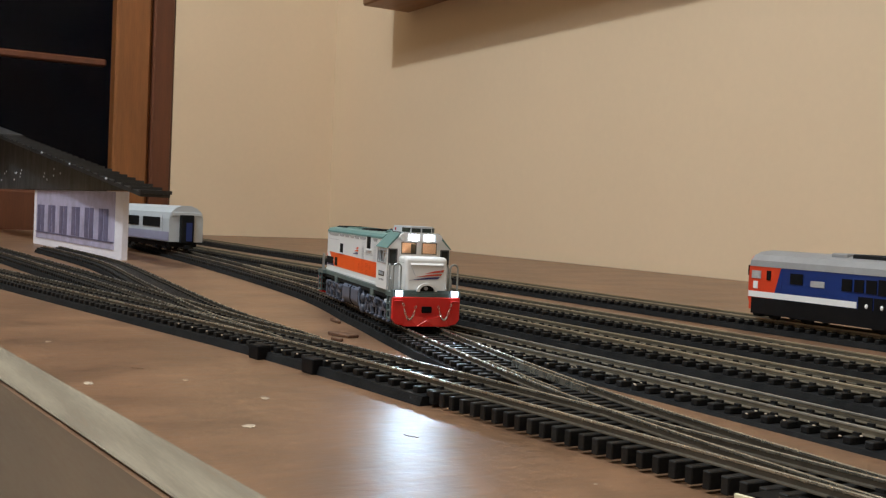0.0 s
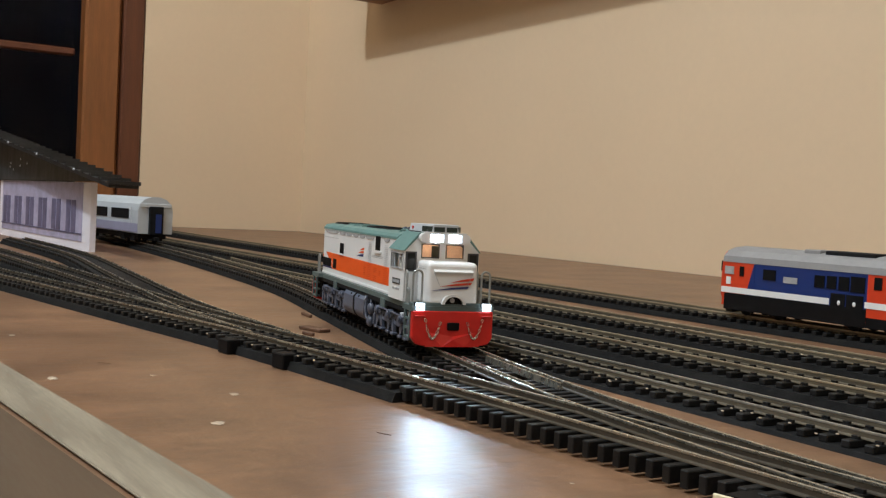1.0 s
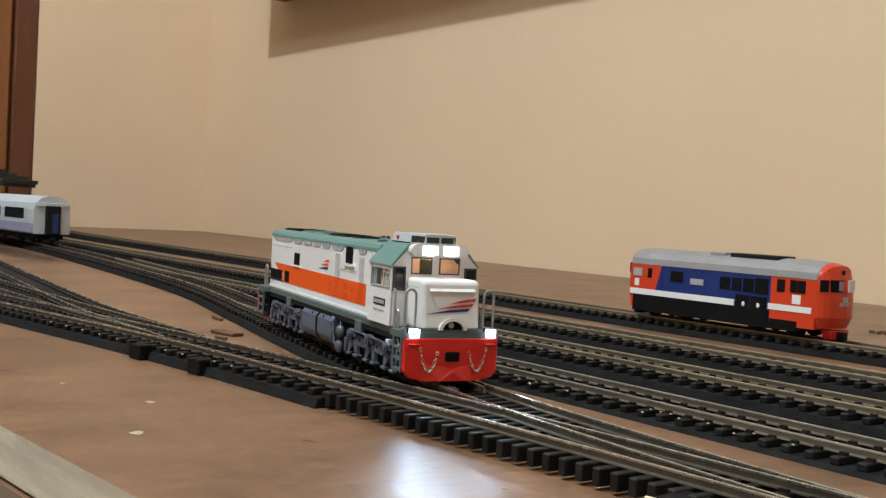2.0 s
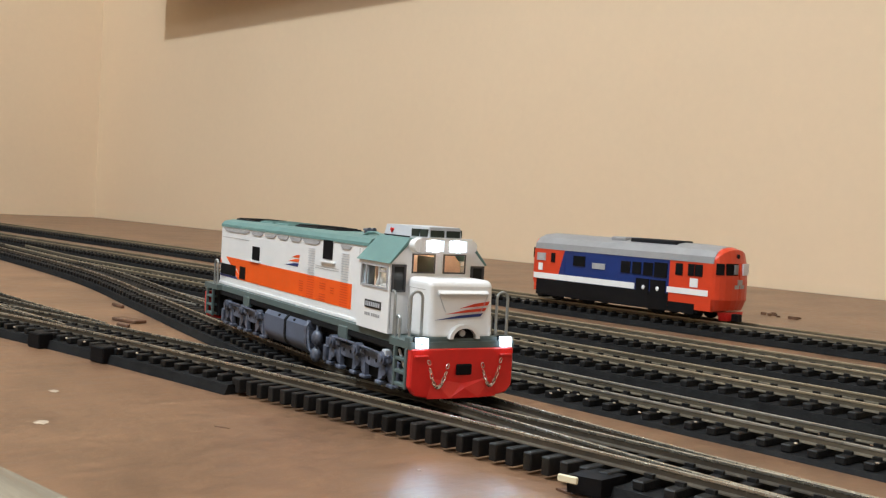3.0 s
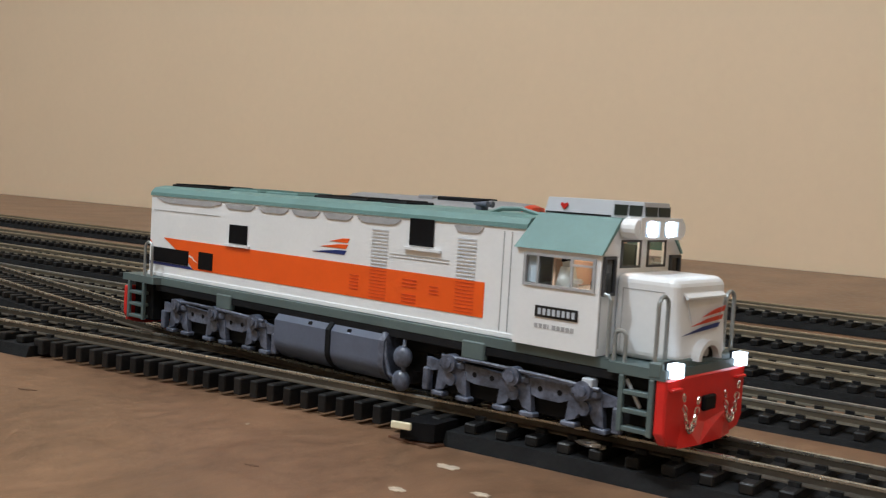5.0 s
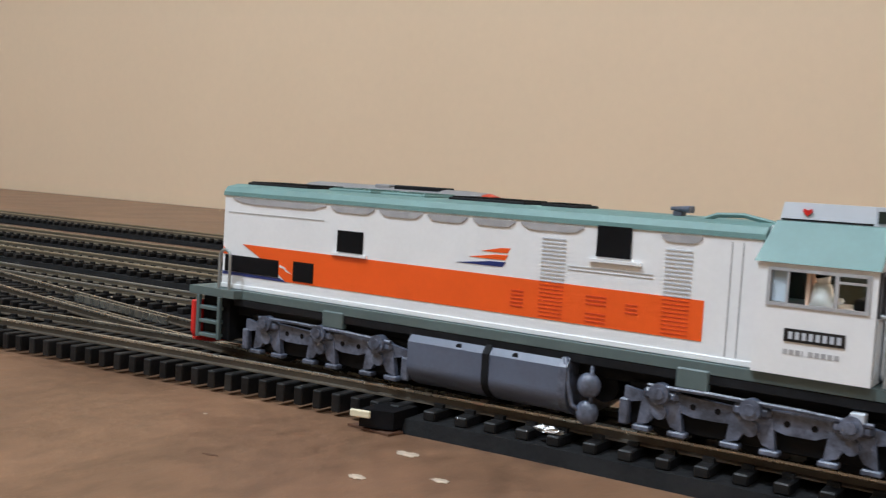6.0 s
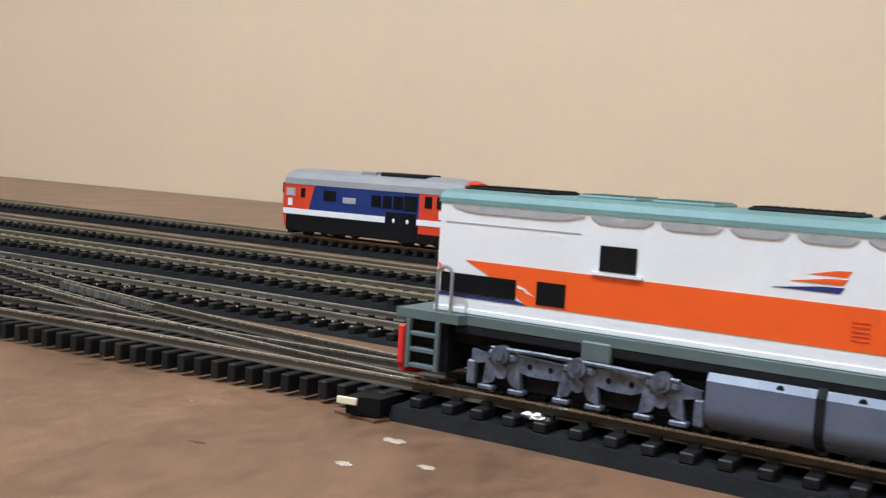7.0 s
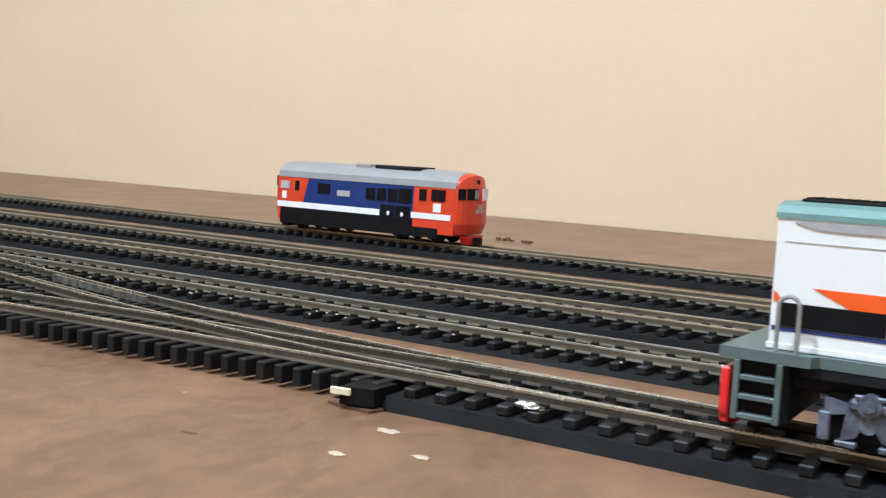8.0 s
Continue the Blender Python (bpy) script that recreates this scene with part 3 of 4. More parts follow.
            part("stripe_mark", mm(st), m, hood)
        for x in (45.9, 48.0):
            plate_on("seam", hood, GRIME, x, x + 0.18, 18, 39.4, 12.5, s, 0.12)
    # cab
    CF = 72.4
    cab = B()
    prism(cab, [(-15.5, 16.8), (15.5, 16.8), (15.5, 29.1), (-15.5, 29.1)], "x", 51.9, CF)
    cab_ob = part("cab", mm(cab), WHITE, loco, "white cab body")
    for s in (-1, 1):
        post = B()
        for x0, x1 in ((51.9, 53.9), (70.9, CF)):
            box(post, x0, x1, min(s * 14.5, s * 15.5), max(s * 14.5, s * 15.5), 29.1, 36.9)
        box(post, 53.9, 70.9, min(s * 14.5, s * 15.5), max(s * 14.5, s * 15.5), 35.6, 36.9)
        part("cab_side", mm(post), WHITE, cab_ob)
    part("cab_rear", mm(prism(B(), [(-15.4, 29.2), (15.4, 29.2), (15.4, 36.5), (9.3, 42.9), (-9.3, 42.9), (-15.4, 36.5)], "x", 51.95, 52.6)), WHITE, cab_ob)
    face = B()
    box(face, CF - 0.8, CF, -14.48, 14.48, 29.1, 34.0)
    box(face, CF - 0.8, CF, -1.3, 1.3, 34.0, 39.6)
    for q in (-1, 1):
        prism(face, [(q * 8.8, 34.0), (q * 14.48, 34.0), (q * 15.3, 36.9), (q * 13.1, 39.6), (q * 8.8, 39.6)], "x", CF - 0.8, CF + 0.02)
    prism(face, [(-13.1, 39.6), (13.1, 39.6), (9.6, 43.5), (-9.6, 43.5)], "x", CF - 0.8, CF + 0.02)
    part("cab_front", mm(face), WHITE, cab_ob)
    croof = B()
    prism(croof, [(-16.1, 36.6), (-15.5, 36.6), (-9.4, 43.0), (9.4, 43.0), (15.5, 36.6), (16.1, 36.6), (9.9, 43.9), (-9.9, 43.9)], "x", 51.3, CF + 0.4)
    for v in croof.verts:
        if v.co.x < 52 and v.co.z > 40:
            v.co.x += 1.6
    part("cab_roof", mm(croof), TEAL, cab_ob, "teal cab roof with sloping sides")
    pod = B()
    prism(pod, [(52.9, -8.2), (69.4, -8.2), (75.2, -5.4), (75.2, 5.4), (69.4, 8.2), (52.9, 8.2)], "z", 43.95, 47.3)
    for v in pod.verts:
        if v.co.z > 46:
            v.co.y *= 0.93
            v.co.x = 64 + (v.co.x - 64) * 0.96
    pod_ob = part("roof_pod", mm(pod), POD, loco, "pale grey roof-mounted cooling box")
    for s in (-1, 1):
        for a, b in ((0.08, 0.48), (0.56, 0.94)):
            xa, xb, ya, yb = 69.4 + 5.6 * a, 69.4 + 5.6 * b, (8.2 - 2.7 * a) * s, (8.2 - 2.7 * b) * s
            pane3 = prism(B(), [(xa, ya - 0.5 * s), (xb, yb - 0.5 * s), (xb, yb + 0.12 * s), (xa, ya + 0.12 * s)], "z", 44.5, 46.6)
            part("pod_grille", mm(pane3), GREENDARK, pod_ob, "dark cooling grille")
    for y in (-2.6, 2.6):
        part("pod_grille", mm(box(B(), 75.0, 75.3, y - 2.2, y + 2.2, 44.5, 46.4)), GREENDARK, pod_ob)
    part("pod_seam", mm(box(B(), 53.2, 69.2, -8.28, -8.1, 44.0, 44.35)), DARK, pod_ob)
    heart = prism(B(), [(57.8, 44.9), (58.7, 45.8), (58.5, 46.3), (57.8, 46.0), (57.1, 46.3), (56.9, 45.8)], "y", -8.34, -7.9)
    part("warning_mark", mm(heart), RED, pod_ob, "small red painted mark")
    for s in (-1, 1):
        pane = part("side_window", mm(box(B(), 54.6, 70.6, min(s * 14.9, s * 15.1), max(s * 14.9, s * 15.1), 29.7, 35.0)), GLASS, cab_ob, "clear side window")
        pane.visible_shadow = False
        fr2 = B()
        for x0, x1, z0, z1 in ((53.8, 54.4, 29.0, 35.8), (70.6, 71.3, 29.0, 35.8), (54.4, 70.6, 29.0, 29.6), (54.4, 70.6, 35.2, 35.8), (57.2, 57.6, 29.6, 35.2), (65.4, 66.0, 29.6, 35.2), (66.0, 70.6, 33.9, 34.3)):
            box(fr2, x0, x1, min(s * 15.3, s * 15.75), max(s * 15.3, s * 15.75), z0, z1)
        part("window_frame", mm(fr2), GRIME, pane, "grey window frame")
        part("window_blind", mm(box(B(), 54.5, 57.1, min(s * 14.5, s * 14.8), max(s * 14.5, s * 14.8), 29.7, 35.1)), POD, pane, "pale sliding window panel")
        pane2 = part("front_window", mm(box(B(), CF - 0.5, CF - 0.3, min(s * 1.3, s * 8.8), max(s * 1.3, s * 8.8), 34.0, 39.6)), GLASS, cab_ob, "square cab front window")
        pane2.visible_shadow = False
        fr3 = B()
        for y0, y1, z0, z1 in ((1.35, 1.75, 34.0, 39.6), (8.4, 8.8, 34.0, 39.6), (1.75, 8.4, 34.0, 34.45), (1.75, 8.4, 39.2, 39.6)):
            box(fr3, CF + 0.03, CF + 0.35, min(s * y0, s * y1), max(s * y0, s * y1), z0, z1)
        part("window_frame", mm(fr3), RIM, pane2)
        # narrow window beside the nose, with its rubber frame
        door = part("nose_side_window", mm(box(B(), CF + 0.03, CF + 0.2, min(s * 11.3, s * 14.5), max(s * 11.3, s * 14.5), 29.2, 35.8)), SMOKED, cab_ob, "narrow dark window beside the nose")
        fr4 = B()
        for y0, y1, z0, z1 in ((10.7, 11.3, 28.6, 36.4), (14.5, 15.1, 28.6, 36.4), (11.3, 14.5, 28.6, 29.2), (11.3, 14.5, 35.8, 36.4)):
            box(fr4, CF + 0.03, CF + 0.6, min(s * y0, s * y1), max(s * y0, s * y1), z0, z1)
        part("window_frame", mm(fr4), RIM, door, "dark rubber window frame")
        part("door_line", mm(box(B(), CF + 0.02, CF + 0.12, min(s * 14.9, s * 15.1), max(s * 14.9, s * 15.1), 18.2, 28.4)), GRIME, cab_ob)
        plate_on("number_plate", cab_ob, PLATE, 57.4, 67.8, 22.9, 25.2, 15.5, s, 0.2, "black plate with pale bars")
        plate_bars = B()
        for k in range(8):
            x = 58.2 + k * 1.18
            box(plate_bars, x, x + 0.72, min(s * 15.72, s * 15.8), max(s * 15.72, s * 15.8), 23.4, 24.7)
        part("plate_bars", mm(plate_bars), POD, cab_ob)
        small = B()
        for k in range(9):
            x = 57.4 + k * 1.1
            box(small, x, x + (0.8 if k != 3 else 0.2), min(s * 15.5, s * 15.58), max(s * 15.5, s * 15.58), 20.6, 21.5)
        part("depot_bars", mm(small), GRIME, cab_ob)
    part("console", mm(box(B(), 67.8, 71.4, -12, 12, 29.2, 31.2, 0.3)), DARK, cab_ob)
    part("rear_panel", mm(prism(B(), [(-14.2, 29.2), (14.2, 29.2), (14.2, 36.2), (9.0, 41.9), (-9.0, 41.9), (-14.2, 36.2)], "x", 60.2, 60.8)), TAN, cab_ob, "tan cab lining")
    # Two added dark plates block the cab glow and darken the side windows.
    part("cab_light_block", mm(box(B(), 61.0, 70.8, -0.8, 0.8, 29.2, 38.5)), GREENDARK, cab_ob, "dark green plate added to keep the side windows dark")
    part("cab_rear_block", mm(box(B(), 53.2, 60.0, -1.2, 1.2, 29.2, 36.0)), GREENDARK, cab_ob)
    # Added emitter hidden under the roof; makes the front windows look warm.
    part("cab_fill_glow", mm(box(B(), 68.6, 70.4, -6.0, 6.0, 42.3, 42.7)), CABFILL, cab_ob, "unseen warm glowing strip added to brighten the cab")
    fig = B()
    cyl(fig, (62.6, -12.4, 31.3), "z", 2.4, 4.2, 14, 1.5)
    ball(fig, (62.6, -12.4, 34.2), 1.25)
    part("figurine_cap", mm(ball(B(), (62.4, -12.4, 34.75), 1.3, (1, 1, 0.7))), DARK, cab_ob, "dark cap of the driver figure", True)
    box(fig, 63.6, 66.4, -13.2, -11.8, 30.2, 31.2, 0.4)
    part("figurine", mm(fig), SKIN, cab_ob, "plain white peg-like driver figure", True)
    # short nose
    nose = box(B(), CF + 0.02, 87.2, -10.2, 10.2, 16.7, 33.3, 1.7, 4)
    for v in nose.verts:
        if v.co.x > 84 and v.co.z > 28.5:
            v.co.x -= (v.co.z - 28.5) * 0.28
    nose_ob = part("nose", mm(nose), WHITE, loco, "white short nose")
    visor = prism(B(), [(87.0, 29.3), (87.45, 29.3), (87.55, 29.7), (86.6, 30.5), (86.2, 30.5)], "y", -7.9, 7.9)
    part("nose_visor", mm(visor), WHITE, nose_ob, "raised lip across the nose")
    for y in (-7.9, 7.7):
        part("nose_rib", mm(prism(B(), [(y, 29.3), (y + 0.2, 29.3), (y * 0.72 + 0.2, 24.6), (y * 0.72, 24.6)], "x", 87.15, 87.3)), POD, nose_ob)
    for pts, m in (([(-9.0, 22.4), (5.6, 23.4), (6.4, 24.3), (-1.0, 23.7)], NAVY), ([(-5.7, 24.0), (6.9, 24.9), (7.5, 25.8), (1.0, 25.2)], REDOR), ([(-1.2, 25.6), (7.9, 26.5), (8.4, 27.6), (3.6, 26.9)], REDOR)):
        part("stripe_mark", mm(prism(B(), pts, "x", 87.18, 87.3)), m, nose_ob)
    for s in (-1, 1):
        part("nose_door_line", mm(box(B(), 74.6, 83.6, min(s * 10.2, s * 10.26), max(s * 10.2, s * 10.26), 30.3, 30.45)), GRIME, nose_ob)
        part("nose_door_line", mm(box(B(), 74.4, 74.55, min(s * 10.2, s * 10.26), max(s * 10.2, s * 10.26), 18.4, 30.45)), GRIME, nose_ob)
    # white shroud with a dark lamp in it at the foot of the nose
    arch = [(4.6 * math.cos(math.pi * k / 12) * 1.05, 17.4 + 3.9 * math.sin(math.pi * k / 12)) for k in range(13)]
    hollow = [(3.5 * math.cos(math.pi * k / 12) * 1.05, 17.4 + 2.9 * math.sin(math.pi * k / 12)) for k in range(12, -1, -1)]
    part("lamp_shroud", mm(prism(B(), arch + hollow, "x", 86.6, 89.0)), WHITE, nose_ob, "white rounded shroud on the nose")
    dark = part("shroud_inside", mm(prism(B(), hollow[::-1], "x", 86.9, 87.6)), BLACK, nose_ob)
    part("shroud_lamp", mm(cyl(B(), (87.8, -0.4, 18.9), "x", 0.9, 0.8, 14)), GRIME, dark)
    # headlight housing over the cab windows: a wide white box with two recessed lamps
    head = B()
    box(head, CF + 0.03, CF + 1.4, -8.4, 8.4, 39.9, 44.3, 0.5, 2)
    for y0, y1, z0, z1 in ((-8.4, 8.4, 43.6, 44.3), (-8.4, 8.4, 39.9, 40.5), (-8.4, -6.6, 40.5, 43.6), (6.6, 8.4, 40.5, 43.6), (-0.9, 0.9, 40.5, 43.6)):
        box(head, CF + 1.4, CF + 4.0, y0, y1, z0, z1)
    for q in (-1, 1):
        cyl(head, (CF + 2.0, q * 8.4, 42.0), "x", 1.9, 3.4, 16)
    hob = part("headlight_housing", mm(head), WHITE, loco, "white double headlight housing")
    # Added glowing plate widens the headlights' glare over the whole box.
    part("glare_plate", mm(box(B(), CF + 1.4, CF + 1.44, -6.6, 6.6, 40.5, 43.6)), PLATEGLOW, hob, "glowing plate standing in for headlight glare")
    for y in (-3.7, 3.7):
        part("headlight", mm(cyl(B(), (CF + 1.46, y, 42.0), "x", 1.05, 0.10, 18)), HEAD, hob, "bright white headlight")
        ring = B()
        rim = [bmesh.ops.create_circle(ring, segments=20, radius=r, matrix=Matrix.Translation((x, y, 42.0)) @ Euler((0, radians(90), 0)).to_matrix().to_4x4())["verts"] for x, r in ((CF + 1.5, 1.2), (CF + 3.9, 1.95))]
        for k in range(20):
            ring.faces.new((rim[0][k], rim[0][(k + 1) % 20], rim[1][(k + 1) % 20], rim[1][k]))
        part("reflector", mm(ring), GRIME, hob, "grey lamp reflector", True)
    rear = B()
    box(rear, -88.6, -86.6, -4.0, 4.0, 36.8, 40.6, 0.6, 2)
    rob = part("rear_light_housing", mm(rear), WHITE, loco)
    for y in (-1.8, 1.8):
        part("rear_light", mm(cyl(B(), (-88.7, y, 38.7), "x", 1.3, 0.4, 16)), POD, rob)
    for s in (-1, 1):
        lob = part("buffer_lamp", mm(box(B(), 87.0, 87.9, min(s * 11.3, s * 15.5), max(s * 11.3, s * 15.5), 14.95, 18.05, 0.3)), DARK, loco, "square glowing buffer light")
        lip = B()
        ya, yb = min(s * 11.9, s * 14.9), max(s * 11.9, s * 14.9)
        box(lip, 87.9, 89.8, ya, yb, 17.3, 17.8)
        box(lip, 87.9, 89.8, ya, yb, 15.1, 15.6)
        box(lip, 87.9, 89.8, ya, ya + 0.55, 15.6, 17.3)
        box(lip, 87.9, 89.8, yb - 0.55, yb, 15.6, 17.3)
        part("lamp_rim", mm(lip), SIDELENS, lob, "clear glowing lamp block")
        part("lens", mm(cyl(B(), (87.97, s * 13.4, 16.45), "x", 0.85, 0.10, 16)), DITCH, lob, "glowing white buffer light")
    # pilots
    for e, x0, x1 in ((1, 86.4, 88.8), (-1, -93.5, -91.8)):
        pil = B()
        top = 14.85 if e > 0 else 12.8
        prism(pil, [(-16.3, top), (16.3, top), (16.3, 4.4), (14.6, 2.2), (9.5, 1.2), (-9.5, 1.2), (-14.6, 2.2), (-16.3, 4.4)], "x", x0, x1)
        bmesh.ops.bevel(pil, geom=pil.edges[:], offset=0.35, segments=1, affect="EDGES")
        pob = part("pilot", mm(pil), RED, loco, "glossy red pilot plate")
        xf, xo = (x1 + 0.02, x1 + 1.3) if e > 0 else (x0 - 0.02, x0 - 1.3)
        plough = B()
        base = [plough.verts.new((xf, y, z)) for y, z in ((-9.5, 6.8), (-11, 1.3), (11, 1.3), (9.5, 6.8), (0, 5.2))]
        tip = [plough.verts.new((xo, y, z)) for y, z in ((-4.5, 1.4), (4.5, 1.4), (0, 4.2))]
        for f in ((base[0], base[1], tip[0]), (base[1], base[2], tip[1], tip[0]), (base[2], base[3], tip[1]), (base[3], base[4], tip[2], tip[1]), (base[4], base[0], tip[0], tip[2]), (tip[0], tip[1], tip[2]), tuple(base[::-1])):
            plough.faces.new(f)
        part("plough", mm(plough), RED, pob)
        xc = x1 + 0.4 if e > 0 else x0 - 0.4
        part("coupler_pocket", mm(box(B(), xc - 0.5, xc + 0.6, -2.4, 2.4, 7.6, 10.6, 0.3)), BLACK, pob)
        if e > 0:
            for y in (-13.4, 13.4):
                part("bracket", mm(box(B(), xc - 0.5, xc + 0.5, y - 2.0, y + 2.0, 12.6, 13.2, 0.15)), RED, pob)
        for s in (-1, 1):
            ch = B()
            n = 13
            for k in range(n):
                u = k / (n - 1)
                p = Vector((xc + 0.75 * e, s * (5.6 + 5.8 * u), 11.4 - 6.2 * math.sin(math.pi * u) ** 0.8 - (1.2 * (1 - u))))
                d = Vector((0, s * 5.8, -6.2 * math.pi * math.cos(math.pi * u) * 0.8 + 1.2)).normalized()
                w = Vector((e, 0, 0)) if k % 2 else d.cross(Vector((e, 0, 0)))
                loop = [p + d * 0.78 * math.cos(2 * math.pi * q / 8) + w * 0.42 * math.sin(2 * math.pi * q / 8) for q in range(9)]
                wire(ch, loop, 0.16, 5)
            part("chain", mm(ch), CHROME, pob, "small hanging silver chain")
            if e < 0:
                plate_on("step_bracket", pob, RED, min(x0, x1) + 0.2, max(x0, x1) - 0.2, 2.6, 5.6, 13.0, s, 2.4)
    # Dark boxes fill the space behind the ladders in place of shade.
    for a, b in ((-91.5, -82.0), (78.2, 86.3)):
        part("step_shade_box", mm(box(B(), a, b, -13.8, 13.8, 3.4, 14.5, 0.3)), DARK, loco, "dark box standing in for the shade behind the steps")
    for s in (-1, 1):
        ladder(loco, 78.6, 86.2, s)
        part("step_brace", mm(wire(B(), [(79.6, s * 15.2, 13.6), (82.6, s * 14.6, 8.4)], 0.4, 6)), POD, loco)
        ladder(loco, -91.2, -82.6, s)
        u_rail(loco, 76.2, 78.6, s * 14.8, 16.6, 22.6)
        u_rail(loco, -84.4, -80.8, s * 15.4, 16.6, 26.6)
        part("grab_rail", mm(wire(B(), [(74.6, s * 14.6, 17), (74.6, s * 14.6, 28.2), (74.0, s * 14.6, 28.9), (72.9, s * 14.6, 29.0)], 0.42)), WIRE, loco)
        u_rail(loco, s * 12.0, s * 15.6, 85.6, 16.6, 30.0, "y")
    # tank and air gear
    outline = []
    for k in range(37):
        a = radians(180 + 180 * k / 36)
        outline.append((15.6 * math.copysign(abs(math.cos(a)) ** 0.55, math.cos(a)), 6.6 + 6.0 * math.sin(a)))
    outline += [(15.6, 11.5), (14.2, 13.2), (-14.2, 13.2), (-15.6, 11.5)]
    tank_ob = part("fuel_tank", mm(prism(B(), outline, "x", -24.2, 15.2)), TANKM, loco, "rounded blue-grey fuel tank", False)
    part("strap", mm(prism(B(), [(a * 1.02, 6.6 + (b - 6.6) * 1.03) for a, b in outline], "x", -4.6, -3.0)), DARK, tank_ob)
    part("end_cap", mm(prism(B(), [(a * 1.02, 6.6 + (b - 6.6) * 1.03) for a, b in outline], "x", 13.6, 15.4)), BOGIE, tank_ob)
    for s in (-1, 1):
        for x in (-11, 3):
            part("filler", mm(cyl(B(), (x, s * 14.6, 12.0), "y", 0.7, 1.4, 10)), DARK, tank_ob)
        gear = B()
        ball(gear, (19.5, s * 13.6, 8.4), 2.6, (1, 0.7, 1))
        ball(gear, (19.5, s * 13.8, 2.9), 2.5, (1, 0.7, 1))
        wire(gear, [(14.6, s * 15, 13.6), (15.6, s * 15.2, 8), (16.6, s * 15.0, 4.2), (18.5, s * 14.4, 3.0)], 0.5)
        wire(gear, [(20.2, s * 13.8, 13.5), (20.0, s * 14, 8.4), (20.5, s * 14, 3)], 0.45)
        part("air_gear", mm(gear), BOGIE, loco, "blue-grey air valves and pipes", True)
        part("sand_box", mm(box(B(), 69.5, 72, min(s * 13, s * 15.4), max(s * 13, s * 15.4), 10.4, 12.2, 0.2)), POD, loco)
    part("air_reservoir", mm(cyl(B(), (21, 0, 8.0), "y", 3.2, 20, 16)), DARK, loco)
    bogie(loco, -50.5)
    bogie(loco, 52.5)
    return loco


# ---- the blue and red locomotive standing on the rear track ----
def blue_locomotive():
    loco = tagged(empty("locomotive", pose(-0.3545, 0.5460, RAIL)), "parked blue and red-orange model diesel locomotive with grey roof", "locomotive")
    half, x0, x1 = 15.0, -66, 60
    body = part("body", mm(prism(B(), [(-half, 8), (half, 8), (half, 31.0), (13.6, 34.4), (-13.6, 34.4), (-half, 31.0)], "x", x0 + 24, x1 - 27)), BLUE, loco, "blue middle body")
    arch = ((15.0, 31.2), (14.4, 34.4), (11.2, 37.6), (6.0, 39.6), (0.0, 40.3))

    def dome(y):
        for (ya, za), (yb, zb) in zip(arch, arch[1:]):
            if abs(y) >= yb:
                return za + (zb - za) * (ya - abs(y)) / (ya - yb)

    plan = [(0, 15.0), (1.8, 14.6), (3.8, 13.2), (5.6, 10.6), (7.0, 6.4), (7.6, 2.2), (7.6, -2.2), (7.0, -6.4), (5.6, -10.6), (3.8, -13.2), (1.8, -14.6), (0, -15.0)]
    for e in (-1, 1):
        xb, reach = (x1, 1.0) if e > 0 else (x0, 0.75)
        xin = x1 - 27 if e > 0 else x0 + 24
        cabp = B()
        prism(cabp, [(-half, 5.5), (half, 5.5), (half, 31.0), (13.6, 34.2), (-13.6, 34.2), (-half, 31.0)], "x", min(xin, xb), max(xin, xb))
        cob = part("cab", mm(cabp), REDOR, loco, "red-orange cab side")
        nose = B()
        cols = []
        for dx, y in plan:
            top = 31.2 + (dome(y) - 31.2) * 0.86
            cols.append([nose.verts.new((xb + e * dx * reach * k, y * j, z)) for z, k, j in ((6.4, 0.72, 0.86), (12.0, 1.0, 1.0), (21.5, 1.0, 1.0), (30.0, 0.9, 0.99), (top, 0.6, 0.97))] + [nose.verts.new((xb, y, dome(y)))])
        for one, two in zip(cols, cols[1:]):
            for i in range(5):
                nose.faces.new((one[i], two[i], two[i + 1], one[i + 1]))
        nose.faces.new([c[0] for c in cols])
        nose.faces.new(cols[0] + [c[5] for c in cols[1:-1]] + cols[-1][::-1])
        nob = part("nose", mm(nose), REDOR, loco, "rounded red-orange cab nose")

        def on_nose(nm, ya, yb2, z0, z1, mat, out=0.35, label=""):
            pts = []
            for y in (ya, yb2):
                for (da, pa), (db, pb) in zip(plan, plan[1:]):
                    if pb <= y <= pa:
                        pts.append((xb + e * (da + (db - da) * (pa - y) / (pa - pb)) * reach * 0.97, y))
                        break
            (ax, ay), (bx, by) = pts
            n = Vector((e * abs(by - ay), (bx - ax) * -e * (1 if by > ay else -1))).normalized() * out
            q = prism(B(), [(ax + n.x, ay + n.y), (bx + n.x, by + n.y), (bx - n.x, by - n.y), (ax - n.x, ay - n.y)], "z", z0, z1)
            return part(nm, mm(q), mat, nob, label)

        for s in (-1, 1):
            lo_y, hi_y = sorted((s * 2.6, s * 10.4))
            # Far pane is painted white for the wall's reflection; near pane stays black.
            on_nose("windscreen", lo_y, hi_y, 25.4, 31.6, CARD if s > 0 else BLACK, 0.5, "cab windscreen")
            if s < 0:
                # Painted reflection: a grey strip over the black pane.
                on_nose("windscreen_reflection", -5.6, -3.0, 26.0, 31.0, GREYROOF, 0.95)
            lo_y, hi_y = sorted((s * 11.4, s * 14.5))
            on_nose("corner_window", lo_y, hi_y, 25.4, 31.4, BLACK, 0.55)
        on_nose("nose_plate", -4.4, 4.4, 18.2, 20.2, GRIME, 0.6, "silver emblem plate")
